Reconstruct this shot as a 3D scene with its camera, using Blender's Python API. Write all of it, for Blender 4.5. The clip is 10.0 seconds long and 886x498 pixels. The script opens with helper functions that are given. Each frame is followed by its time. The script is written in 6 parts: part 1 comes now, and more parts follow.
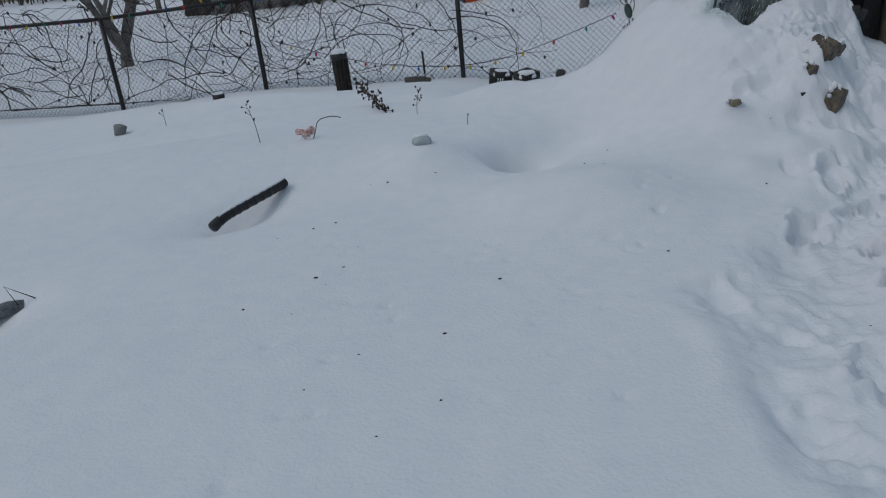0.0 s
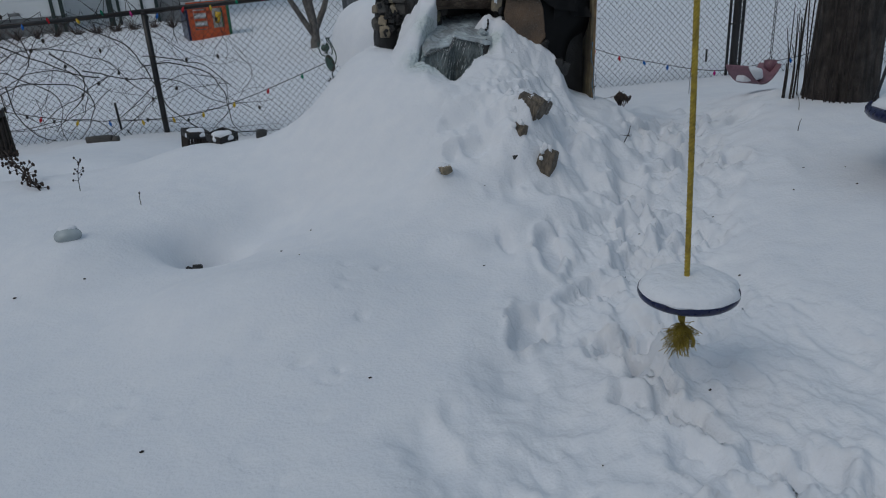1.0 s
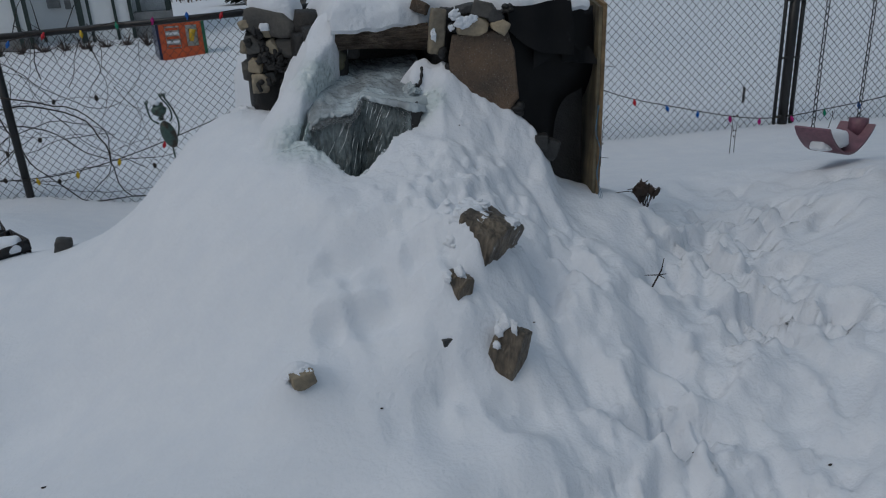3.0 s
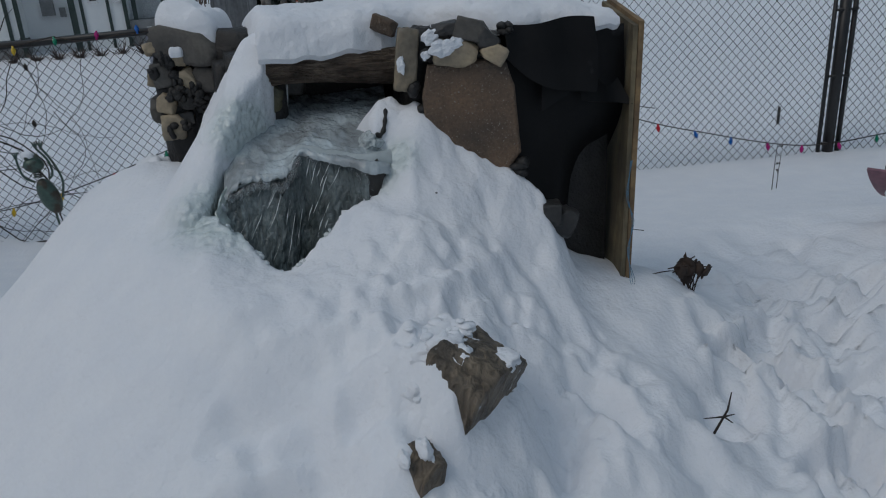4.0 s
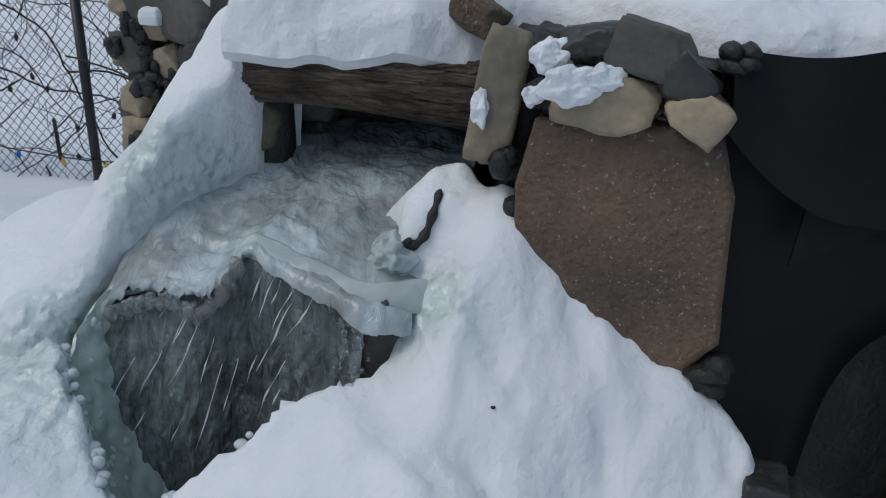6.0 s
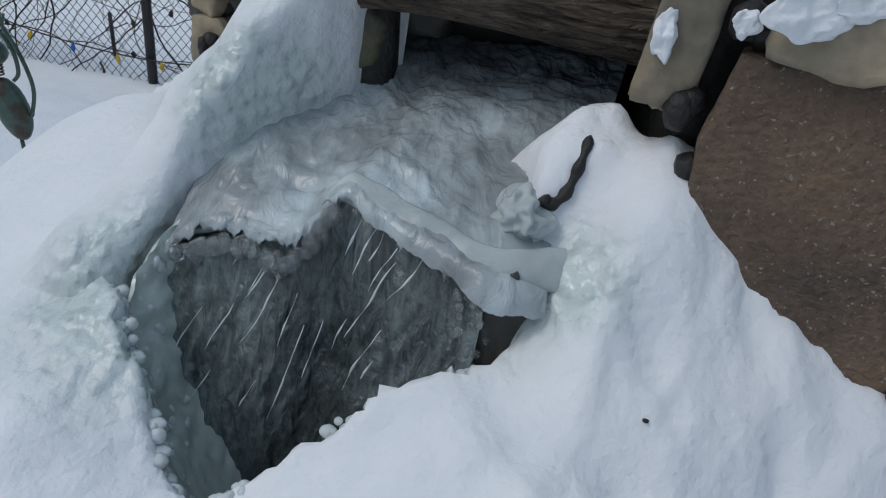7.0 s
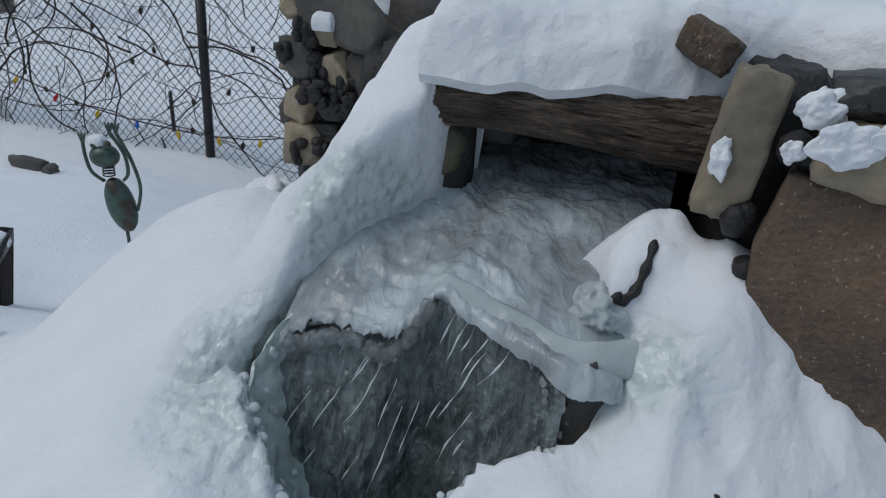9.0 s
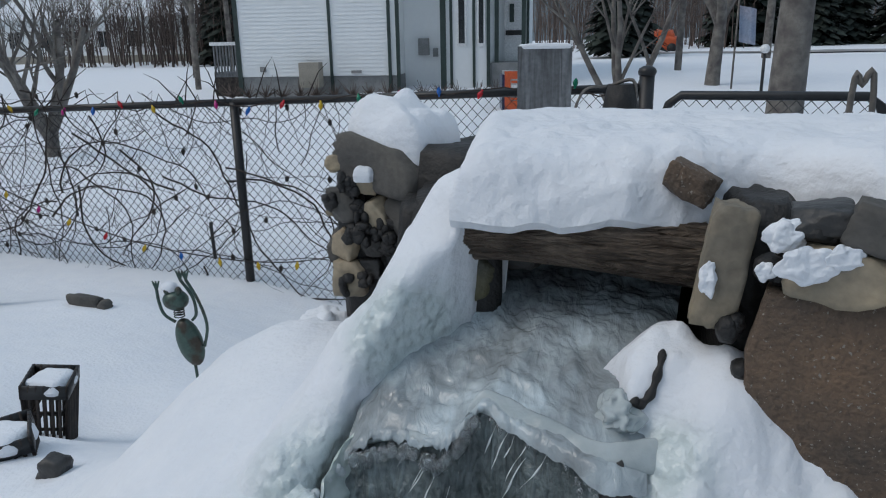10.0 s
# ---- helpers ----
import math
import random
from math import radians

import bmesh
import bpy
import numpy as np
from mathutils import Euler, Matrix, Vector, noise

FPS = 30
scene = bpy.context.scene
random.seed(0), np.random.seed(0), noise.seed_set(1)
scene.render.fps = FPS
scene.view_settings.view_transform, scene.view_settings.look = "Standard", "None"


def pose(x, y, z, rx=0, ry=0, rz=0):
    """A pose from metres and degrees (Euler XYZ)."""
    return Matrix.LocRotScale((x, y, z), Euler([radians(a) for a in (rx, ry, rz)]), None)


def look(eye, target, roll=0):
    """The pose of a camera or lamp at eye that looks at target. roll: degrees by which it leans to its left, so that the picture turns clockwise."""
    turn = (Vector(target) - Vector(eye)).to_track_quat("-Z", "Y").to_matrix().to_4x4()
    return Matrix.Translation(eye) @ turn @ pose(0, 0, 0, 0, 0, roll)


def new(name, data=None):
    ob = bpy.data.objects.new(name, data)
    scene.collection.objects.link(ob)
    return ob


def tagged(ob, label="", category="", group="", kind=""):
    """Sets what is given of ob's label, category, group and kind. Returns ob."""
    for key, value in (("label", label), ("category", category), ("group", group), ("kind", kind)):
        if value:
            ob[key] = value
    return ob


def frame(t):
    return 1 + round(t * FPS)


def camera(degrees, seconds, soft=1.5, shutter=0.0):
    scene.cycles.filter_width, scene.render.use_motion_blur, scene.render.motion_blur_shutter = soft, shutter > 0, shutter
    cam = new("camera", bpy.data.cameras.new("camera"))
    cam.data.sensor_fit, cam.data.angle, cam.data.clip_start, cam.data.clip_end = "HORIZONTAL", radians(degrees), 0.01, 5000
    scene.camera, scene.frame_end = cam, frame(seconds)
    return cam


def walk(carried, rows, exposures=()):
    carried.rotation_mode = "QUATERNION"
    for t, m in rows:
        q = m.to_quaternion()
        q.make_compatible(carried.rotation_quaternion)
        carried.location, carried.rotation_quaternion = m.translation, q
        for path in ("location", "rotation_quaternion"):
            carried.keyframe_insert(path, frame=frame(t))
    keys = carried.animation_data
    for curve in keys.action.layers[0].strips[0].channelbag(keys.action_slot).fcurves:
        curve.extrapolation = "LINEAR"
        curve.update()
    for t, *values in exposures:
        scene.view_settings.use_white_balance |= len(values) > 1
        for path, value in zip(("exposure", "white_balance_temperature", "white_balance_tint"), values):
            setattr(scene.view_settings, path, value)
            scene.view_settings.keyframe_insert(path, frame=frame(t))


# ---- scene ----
cam = camera(62.6, 10.0, 1.1)
PATH = [
    (0, (0.18, 0.276, 1.29), (0.153, 2.121, 0.519), -5.8),
    (0.5, (0.427, 0.565, 1.331), (0.756, 2.404, 0.618), -5.7),
    (1, (0.636, 0.972, 1.29), (1.237, 2.731, 0.552), -3.6),
    (1.5, (0.942, 1.365, 1.22), (1.629, 3.08, 0.456), -2.1),
    (2, (1.126, 1.791, 1.208), (1.762, 3.52, 0.432), -2.0),
    (2.5, (1.363, 2.196, 1.249), (1.965, 3.952, 0.504), -2.6),
    (2.7, (1.479, 2.347, 1.241), (2.069, 4.125, 0.539), -3.3),
    (3.8, (1.827, 3.105, 1.257), (2.426, 4.879, 0.554), -2.9),
    (4, (1.929, 3.238, 1.24), (2.504, 5.027, 0.553), -3.3),
    (4.5, (2.106, 3.511, 1.238), (2.575, 5.332, 0.558), -2.8),
    (5, (2.288, 3.739, 1.253), (2.59, 5.598, 0.58), -2.1),
    (5.2, (2.362, 3.828, 1.245), (2.579, 5.712, 0.61), -1.7),
    (6.3, (2.344, 4.278, 1.188), (2.302, 6.109, 0.384), 3.6),
    (6.5, (2.314, 4.326, 1.176), (2.221, 6.135, 0.328), 3.7),
    (7, (2.26, 4.324, 1.167), (2.197, 6.091, 0.233), 6.2),
    (7.5, (2.247, 4.344, 1.127), (2.182, 6.095, 0.164), 7.7),
    (8, (2.23, 4.371, 1.159), (2.1, 6.104, 0.169), 6.6),
    (8.5, (2.209, 4.264, 1.229), (2.026, 6.032, 0.312), 5.0),
    (9, (2.208, 4.247, 1.244), (2.032, 6.069, 0.438), 3.9),
    (9.5, (2.196, 4.205, 1.278), (1.998, 6.099, 0.669), -0.7),
    (10, (2.214, 4.124, 1.324), (1.939, 6.028, 0.778), -1.1),
]
walk(cam, [(t, look(eye, target, roll)) for t, eye, target, roll in PATH],
     [(0, -0.4), (1.5, -0.5), (3, -0.48), (4, -0.40), (4.5, -0.33), (5, -0.04), (6.5, 0.17), (8, 0.2), (9, 0.08), (10, 0.22)])

# ---- light ----
world = bpy.data.worlds.new("overcast")
scene.world = world
world.use_nodes = True
wn = world.node_tree
sky = wn.nodes.new("ShaderNodeTexSky")
sky.sky_type, sky.sun_disc = "NISHITA", False
SUN_UP, SUN_AROUND = 50.0, 250.0
sky.sun_elevation, sky.sun_rotation = radians(SUN_UP), radians(SUN_AROUND)
sky.air_density, sky.dust_density, sky.ozone_density = 1.0, 5.0, 1.0
mixer = wn.nodes.new("ShaderNodeMixRGB")
mixer.inputs[0].default_value = 0.72
mixer.inputs[2].default_value = (4.15, 5.4, 6.75, 1)
wn.links.new(sky.outputs[0], mixer.inputs[1])
# an overcast sky is about three times as bright overhead as at the horizon
way = wn.nodes.new("ShaderNodeTexCoord")
split = wn.nodes.new("ShaderNodeSeparateXYZ")
lift = wn.nodes.new("ShaderNodeMapRange")
lift.inputs[1].default_value, lift.inputs[2].default_value, lift.inputs[3].default_value, lift.inputs[4].default_value = 0.0, 1.0, 0.45, 2.1
grade = wn.nodes.new("ShaderNodeMixRGB")
grade.blend_type, grade.inputs[0].default_value = "MULTIPLY", 1.0
wn.links.new(way.outputs["Generated"], split.inputs[0])
wn.links.new(split.outputs[2], lift.inputs[0])
wn.links.new(mixer.outputs[0], grade.inputs[1])
wn.links.new(lift.outputs[0], grade.inputs[2])
wn.links.new(grade.outputs[0], wn.nodes["Background"].inputs[0])
wn.nodes["Background"].inputs[1].default_value = 0.0575
sun = new("sun", bpy.data.lights.new("sun", "SUN"))
sun.data.energy, sun.data.angle, sun.data.color = 0.55, radians(28), (1.0, 0.97, 0.93)
az = radians(SUN_AROUND)
sun.matrix_world = look((0, 0, 30), Vector((0, 0, 30)) - Vector((math.sin(az) * math.cos(radians(SUN_UP)), math.cos(az) * math.cos(radians(SUN_UP)), math.sin(radians(SUN_UP)))))


# ---- materials ----
def mat(name, color, rough=0.7, dark=None, scale=8.0, fine=60.0, bump=0.3, depth=0.01, metal=0.0, mixpos=(0.35, 0.65), spec=0.5, sss=0.0, trans=0.0, ior=1.45, wave=None, island=0.0, rnd=0.0, spots=None, grained=0.5, wavy=0.8):
    """A surface with a broad and a fine variation of colour, roughness and relief."""
    m = bpy.data.materials.new(name)
    m.use_nodes = True
    n, l = m.node_tree.nodes, m.node_tree.links
    b = n["Principled BSDF"]
    co = n.new("ShaderNodeTexCoord")
    geo = n.new("ShaderNodeNewGeometry")
    big = n.new("ShaderNodeTexNoise")
    big.inputs["Scale"].default_value, big.inputs["Detail"].default_value = scale, 5
    small = n.new("ShaderNodeTexNoise")
    small.inputs["Scale"].default_value, small.inputs["Detail"].default_value = fine, 4
    for t in (big, small):
        l.new(geo.outputs["Position"], t.inputs["Vector"])
    ramp = n.new("ShaderNodeMapRange")
    ramp.inputs[1].default_value, ramp.inputs[2].default_value = mixpos
    l.new(big.outputs["Fac"], ramp.inputs[0])
    mx = n.new("ShaderNodeMixRGB")
    mx.inputs[1].default_value = (*color, 1)
    mx.inputs[2].default_value = (*(dark or tuple(c * 0.7 for c in color)), 1)
    l.new(ramp.outputs[0], mx.inputs[0])
    out = mx.outputs[0]
    grain = n.new("ShaderNodeMixRGB")
    grain.blend_type = "MULTIPLY"
    grain.inputs[0].default_value = grained
    gr = n.new("ShaderNodeMapRange")
    gr.inputs[1].default_value, gr.inputs[2].default_value, gr.inputs[3].default_value, gr.inputs[4].default_value = 0.3, 0.7, 0.62, 1.3
    l.new(small.outputs["Fac"], gr.inputs[0])
    l.new(out, grain.inputs[1])
    l.new(gr.outputs[0], grain.inputs[2])
    out = grain.outputs[0]
    if sss or trans:
        grain.inputs[0].default_value = 0.1
    if spots:
        sp = n.new("ShaderNodeTexNoise")
        sp.inputs["Scale"].default_value, sp.inputs["Detail"].default_value = spots[0], 3
        l.new(geo.outputs["Position"], sp.inputs["Vector"])
        sr = n.new("ShaderNodeMapRange")
        sr.inputs[1].default_value, sr.inputs[2].default_value = spots[1], spots[1] + 0.06
        l.new(sp.outputs["Fac"], sr.inputs[0])
        sm = n.new("ShaderNodeMixRGB")
        sm.inputs[2].default_value = (*spots[2], 1)
        l.new(sr.outputs[0], sm.inputs[0])
        l.new(out, sm.inputs[1])
        out = sm.outputs[0]
    if rnd or island:
        oi = n.new("ShaderNodeObjectInfo")
        rr = n.new("ShaderNodeMapRange")
        k = rnd or island
        rr.inputs[3].default_value, rr.inputs[4].default_value = 1 - k, 1 + k
        l.new(oi.outputs["Random"] if rnd else geo.outputs["Random Per Island"], rr.inputs[0])
        mm = n.new("ShaderNodeMixRGB")
        mm.blend_type = "MULTIPLY"
        mm.inputs[0].default_value = 1
        l.new(out, mm.inputs[1])
        l.new(rr.outputs[0], mm.inputs[2])
        out = mm.outputs[0]
    l.new(out, b.inputs["Base Color"])
    b.inputs["Metallic"].default_value = metal
    b.inputs["Specular IOR Level"].default_value = spec
    rg = n.new("ShaderNodeMapRange")
    rg.inputs[3].default_value, rg.inputs[4].default_value = max(0.02, rough - 0.12), min(1, rough + 0.1)
    l.new(small.outputs["Fac"], rg.inputs[0])
    l.new(rg.outputs[0], b.inputs["Roughness"])
    add = n.new("ShaderNodeMath")
    add.operation = "MULTIPLY_ADD"
    add.inputs[1].default_value = 0.45
    l.new(small.outputs["Fac"], add.inputs[0])
    l.new(big.outputs["Fac"], add.inputs[2])
    height = add.outputs[0]
    if wave:
        mp = n.new("ShaderNodeMapping")
        mp.inputs["Scale"].default_value = wave
        l.new(geo.outputs["Position"], mp.inputs[0])
        wv = n.new("ShaderNodeTexNoise")
        wv.inputs["Scale"].default_value, wv.inputs["Detail"].default_value, wv.inputs["Distortion"].default_value = 1.0, 6, 0.8
        l.new(mp.outputs[0], wv.inputs["Vector"])
        hw = n.new("ShaderNodeMath")
        hw.operation = "MULTIPLY_ADD"
        hw.inputs[1].default_value = 2.0
        l.new(wv.outputs["Fac"], hw.inputs[0])
        l.new(height, hw.inputs[2])
        height = hw.outputs[0]
        wr = n.new("ShaderNodeMapRange")
        wr.inputs[1].default_value, wr.inputs[2].default_value, wr.inputs[3].default_value, wr.inputs[4].default_value = 0.35, 0.65, 0.45, 1.35
        l.new(wv.outputs["Fac"], wr.inputs[0])
        wm = n.new("ShaderNodeMixRGB")
        wm.blend_type = "MULTIPLY"
        wm.inputs[0].default_value = 0.0 if trans else wavy
        l.new(out, wm.inputs[1])
        l.new(wr.outputs[0], wm.inputs[2])
        l.new(wm.outputs[0], b.inputs["Base Color"])
    bp = n.new("ShaderNodeBump")
    bp.inputs["Strength"].default_value, bp.inputs["Distance"].default_value = bump, depth
    l.new(height, bp.inputs["Height"])
    l.new(bp.outputs[0], b.inputs["Normal"])
    if sss:
        b.inputs["Subsurface Weight"].default_value = sss
        b.inputs["Subsurface Radius"].default_value = (0.02, 0.03, 0.04)
        b.inputs["Subsurface Scale"].default_value = 0.6
    if trans:
        b.inputs["Transmission Weight"].default_value = trans
        b.inputs["IOR"].default_value = ior
    return m


SNOW = mat("snow", (0.78, 0.80, 0.83), 0.7, (0.745, 0.77, 0.81), 9.0, 75.0, 0.85, 0.010, spec=0.2, grained=0.03)
CRUST = mat("frosted_snow", (0.80, 0.82, 0.85), 0.6, (0.74, 0.77, 0.81), 30.0, 260.0, 0.5, 0.005, spec=0.35, grained=0.08)


def snow_and_ice():
    """Snow that turns to knobbly grey ice where spray from the fall wets it."""
    m = mat("snow_and_spray_ice", (0.78, 0.80, 0.83), 0.7, (0.745, 0.77, 0.81), 9.0, 75.0, 0.85, 0.010, spec=0.2, grained=0.03)
    n, l = m.node_tree.nodes, m.node_tree.links
    b = n["Principled BSDF"]
    geo = n.new("ShaderNodeNewGeometry")
    total = None
    for c, r0, r1 in (((1.955, 4.925, 0.73), 0.20, 0.09), ((2.31, 4.875, 0.83), 0.085, 0.03), ((2.10, 5.02, 0.90), 0.14, 0.08), ((2.05, 4.80, 0.64), 0.07, 0.03), ((2.36, 4.885, 0.86), 0.085, 0.03), ((2.03, 5.05, 0.93), 0.13, 0.06)):
        d = n.new("ShaderNodeVectorMath")
        d.operation = "DISTANCE"
        d.inputs[1].default_value = c
        l.new(geo.outputs["Position"], d.inputs[0])
        k = n.new("ShaderNodeMapRange")
        k.inputs[1].default_value, k.inputs[2].default_value = r0, r1
        l.new(d.outputs["Value"], k.inputs[0])
        if total:
            mx = n.new("ShaderNodeMath")
            mx.operation = "MAXIMUM"
            l.new(total, mx.inputs[0])
            l.new(k.outputs[0], mx.inputs[1])
            total = mx.outputs[0]
        else:
            total = k.outputs[0]
    tex = n.new("ShaderNodeTexNoise")
    tex.inputs["Scale"].default_value, tex.inputs["Detail"].default_value = 22, 4
    l.new(geo.outputs["Position"], tex.inputs["Vector"])
    sh = n.new("ShaderNodeMath")
    sh.operation = "MULTIPLY_ADD"
    sh.inputs[1].default_value, sh.inputs[2].default_value = 1.6, -0.8
    l.new(tex.outputs["Fac"], sh.inputs[0])
    ad = n.new("ShaderNodeMath")
    ad.operation, ad.use_clamp = "ADD", True
    l.new(total, ad.inputs[0])
    l.new(sh.outputs[0], ad.inputs[1])
    pr = n.new("ShaderNodeMath")
    pr.operation, pr.use_clamp = "MULTIPLY", True
    l.new(ad.outputs[0], pr.inputs[0])
    l.new(total, pr.inputs[1])
    ice = pr.outputs[0]
    col = n.new("ShaderNodeMixRGB")
    l.new(ice, col.inputs[0])
    l.new(b.inputs["Base Color"].links[0].from_socket, col.inputs[1])
    col.inputs[2].default_value = (0.55, 0.62, 0.62, 1)
    l.new(col.outputs[0], b.inputs["Base Color"])
    rg = n.new("ShaderNodeMapRange")
    rg.inputs[3].default_value, rg.inputs[4].default_value = 0.68, 0.16
    l.new(ice, rg.inputs[0])
    l.new(rg.outputs[0], b.inputs["Roughness"])
    vo = n.new("ShaderNodeTexVoronoi")
    vo.feature = "SMOOTH_F1"
    vo.inputs["Scale"].default_value = 62
    l.new(geo.outputs["Position"], vo.inputs["Vector"])
    hh = n.new("ShaderNodeMath")
    hh.operation = "MULTIPLY"
    l.new(vo.outputs["Distance"], hh.inputs[0])
    l.new(ice, hh.inputs[1])
    bp = n.new("ShaderNodeBump")
    bp.invert = True
    bp.inputs["Strength"].default_value, bp.inputs["Distance"].default_value = 0.8, 0.012
    l.new(hh.outputs[0], bp.inputs["Height"])
    l.new(b.inputs["Normal"].links[0].from_socket, bp.inputs["Normal"])
    l.new(bp.outputs[0], b.inputs["Normal"])
    sp = n.new("ShaderNodeMapRange")
    sp.inputs[3].default_value, sp.inputs[4].default_value = 0.2, 0.6
    l.new(ice, sp.inputs[0])
    l.new(sp.outputs[0], b.inputs["Specular IOR Level"])
    return m


SNOW_ICE = snow_and_ice()
MILKY = mat("milky_ice", (0.66, 0.72, 0.73), 0.18, (0.50, 0.57, 0.58), 18.0, 60.0, 0.5, 0.008, spec=0.6, trans=0.35, ior=1.31)
RIMICE = mat("snowy_ice", (0.74, 0.79, 0.81), 0.2, (0.66, 0.72, 0.74), 18.0, 60.0, 0.3, 0.006, spec=0.6, trans=0.25, ior=1.31)
CLEAR = mat("clear_ice", (0.93, 0.96, 0.97), 0.06, (0.86, 0.9, 0.91), 25.0, 90.0, 0.4, 0.005, spec=0.8, trans=0.92, ior=1.31)
FALL = mat("falling_water", (0.19, 0.23, 0.235), 0.12, (0.055, 0.072, 0.07), 9.0, 120.0, 0.8, 0.012, spec=0.8, wave=(70, 60, 13), wavy=0.75, grained=0.3)
STREAM = mat("stream_ice", (0.48, 0.55, 0.58), 0.10, (0.24, 0.265, 0.275), 9.0, 55.0, 0.5, 0.007, spec=0.6, wave=(48, 20, 30), wavy=0.3, grained=0.15)
WALLICE = mat("grey_green_ice", (0.50, 0.57, 0.55), 0.14, (0.33, 0.40, 0.37), 10.0, 70.0, 0.5, 0.006, spec=0.7, grained=0.1)
FOAMY = mat("white_water", (0.82, 0.86, 0.87), 0.12, (0.7, 0.75, 0.76), 40.0, 120.0, 0.3, 0.003, spec=0.9, grained=0.1)
POOL = mat("pool_water", (0.12, 0.15, 0.135), 0.08, (0.05, 0.07, 0.06), 6.0, 50.0, 0.5, 0.01, spec=0.8)
STONE_BROWN = mat("brown_sandstone", (0.165, 0.108, 0.07), 0.85, (0.07, 0.056, 0.045), 7.0, 150.0, 1.0, 0.014, spots=(230.0, 0.64, (0.27, 0.245, 0.21)))
STONE_TAN = mat("tan_limestone", (0.36, 0.29, 0.195), 0.85, (0.20, 0.175, 0.135), 10.0, 70.0, 0.6, 0.01, rnd=0.18)
STONE_ICY = mat("ice_streaked_stone", (0.17, 0.135, 0.095), 0.55, (0.09, 0.075, 0.058), 14.0, 80.0, 0.8, 0.012, wave=(60, 60, 9), spots=(26.0, 0.67, (0.52, 0.54, 0.55)))
STONE_GREY = mat("grey_limestone", (0.108, 0.10, 0.088), 0.85, (0.065, 0.063, 0.06), 9.0, 80.0, 0.6, 0.01, rnd=0.2)
STONE_DARK = mat("wet_dark_stone", (0.055, 0.053, 0.05), 0.5, (0.02, 0.02, 0.02), 9.0, 60.0, 0.7, 0.012, rnd=0.25)
STONE_MOSS = mat("mossy_wet_stone", (0.12, 0.11, 0.06), 0.5, (0.04, 0.04, 0.03), 14.0, 70.0, 0.7, 0.012)
FOAM = mat("black_sealing_foam", (0.010, 0.0095, 0.0095), 0.6, (0.018, 0.017, 0.016), 25.0, 120.0, 0.7, 0.01)
LINER = mat("black_rubber_liner", (0.009, 0.0093, 0.010), 0.6, (0.005, 0.005, 0.0055), 5.0, 90.0, 0.25, 0.006, spec=0.18, spots=(7.0, 0.66, (0.05, 0.05, 0.052)))
LOG = mat("weathered_log", (0.26, 0.20, 0.15), 0.75, (0.075, 0.052, 0.037), 8.0, 80.0, 1.0, 0.02, wave=(8, 120, 120))
PLY = mat("weathered_plywood", (0.19, 0.15, 0.085), 0.8, (0.10, 0.085, 0.055), 6.0, 50.0, 0.4, 0.006, wave=(60, 4, 4))
PLY_EDGE = mat("plywood_edge", (0.24, 0.16, 0.08), 0.8, (0.12, 0.08, 0.045), 20.0, 90.0, 0.5, 0.006)
BARK = mat("tree_bark", (0.075, 0.062, 0.055), 0.9, (0.03, 0.025, 0.022), 10.0, 60.0, 1.0, 0.03, wave=(28, 28, 4))
BARK_GREY = mat("grey_bark", (0.20, 0.185, 0.165), 0.9, (0.09, 0.08, 0.075), 5.0, 40.0, 0.8, 0.02)
TWIG = mat("dry_twig", (0.045, 0.034, 0.028), 0.85, (0.025, 0.02, 0.018), 20.0, 90.0, 0.5, 0.004)
BRUSH = mat("bare_brush", (0.13, 0.095, 0.08), 0.9, (0.08, 0.062, 0.055), 0.6, 6.0, 0.3, 0.01, island=0.3)
NEEDLES = mat("spruce_needles", (0.028, 0.04, 0.03), 0.85, (0.016, 0.024, 0.019), 1.5, 12.0, 0.5, 0.02, island=0.35)
BLACKMETAL = mat("black_coated_steel", (0.012, 0.012, 0.013), 0.45, (0.02, 0.02, 0.021), 12.0, 80.0, 0.2, 0.002)
WIRE = mat("dark_fence_wire", (0.02, 0.021, 0.022), 0.5, (0.03, 0.03, 0.032), 6.0, 60.0, 0.1, 0.001)
SIDING = mat("white_vinyl_siding", (0.80, 0.82, 0.82), 0.6, (0.76, 0.78, 0.785), 0.6, 8.0, 0.05, 0.004, grained=0.04)
TRIMGREEN = mat("dark_green_trim", (0.03, 0.05, 0.045), 0.5, (0.02, 0.035, 0.03), 3.0, 30.0, 0.1, 0.003)
CONCRETE = mat("grey_concrete", (0.25, 0.255, 0.255), 0.85, (0.19, 0.195, 0.195), 4.0, 50.0, 0.4, 0.005)
GLASS = mat("dark_window_glass", (0.02, 0.024, 0.028), 0.08, (0.015, 0.018, 0.02), 1.0, 8.0, 0.02, 0.001, spec=0.8)
ROOF = mat("roof_shingle", (0.07, 0.07, 0.075), 0.9, (0.05, 0.05, 0.052), 2.0, 20.0, 0.4, 0.01)
TANWALL = mat("beige_metal", (0.33, 0.30, 0.25), 0.6, (0.27, 0.25, 0.21), 3.0, 30.0, 0.1, 0.003)
ORANGE = mat("orange_plastic", (0.62, 0.11, 0.03), 0.45, (0.5, 0.085, 0.025), 3.0, 30.0, 0.1, 0.003)
PLASTIC_W = mat("white_plastic", (0.75, 0.76, 0.76), 0.4, (0.7, 0.7, 0.7), 3.0, 30.0, 0.05, 0.002)
PLASTIC_G = mat("green_plastic", (0.02, 0.16, 0.08), 0.4, (0.02, 0.12, 0.06), 3.0, 30.0, 0.05, 0.002)
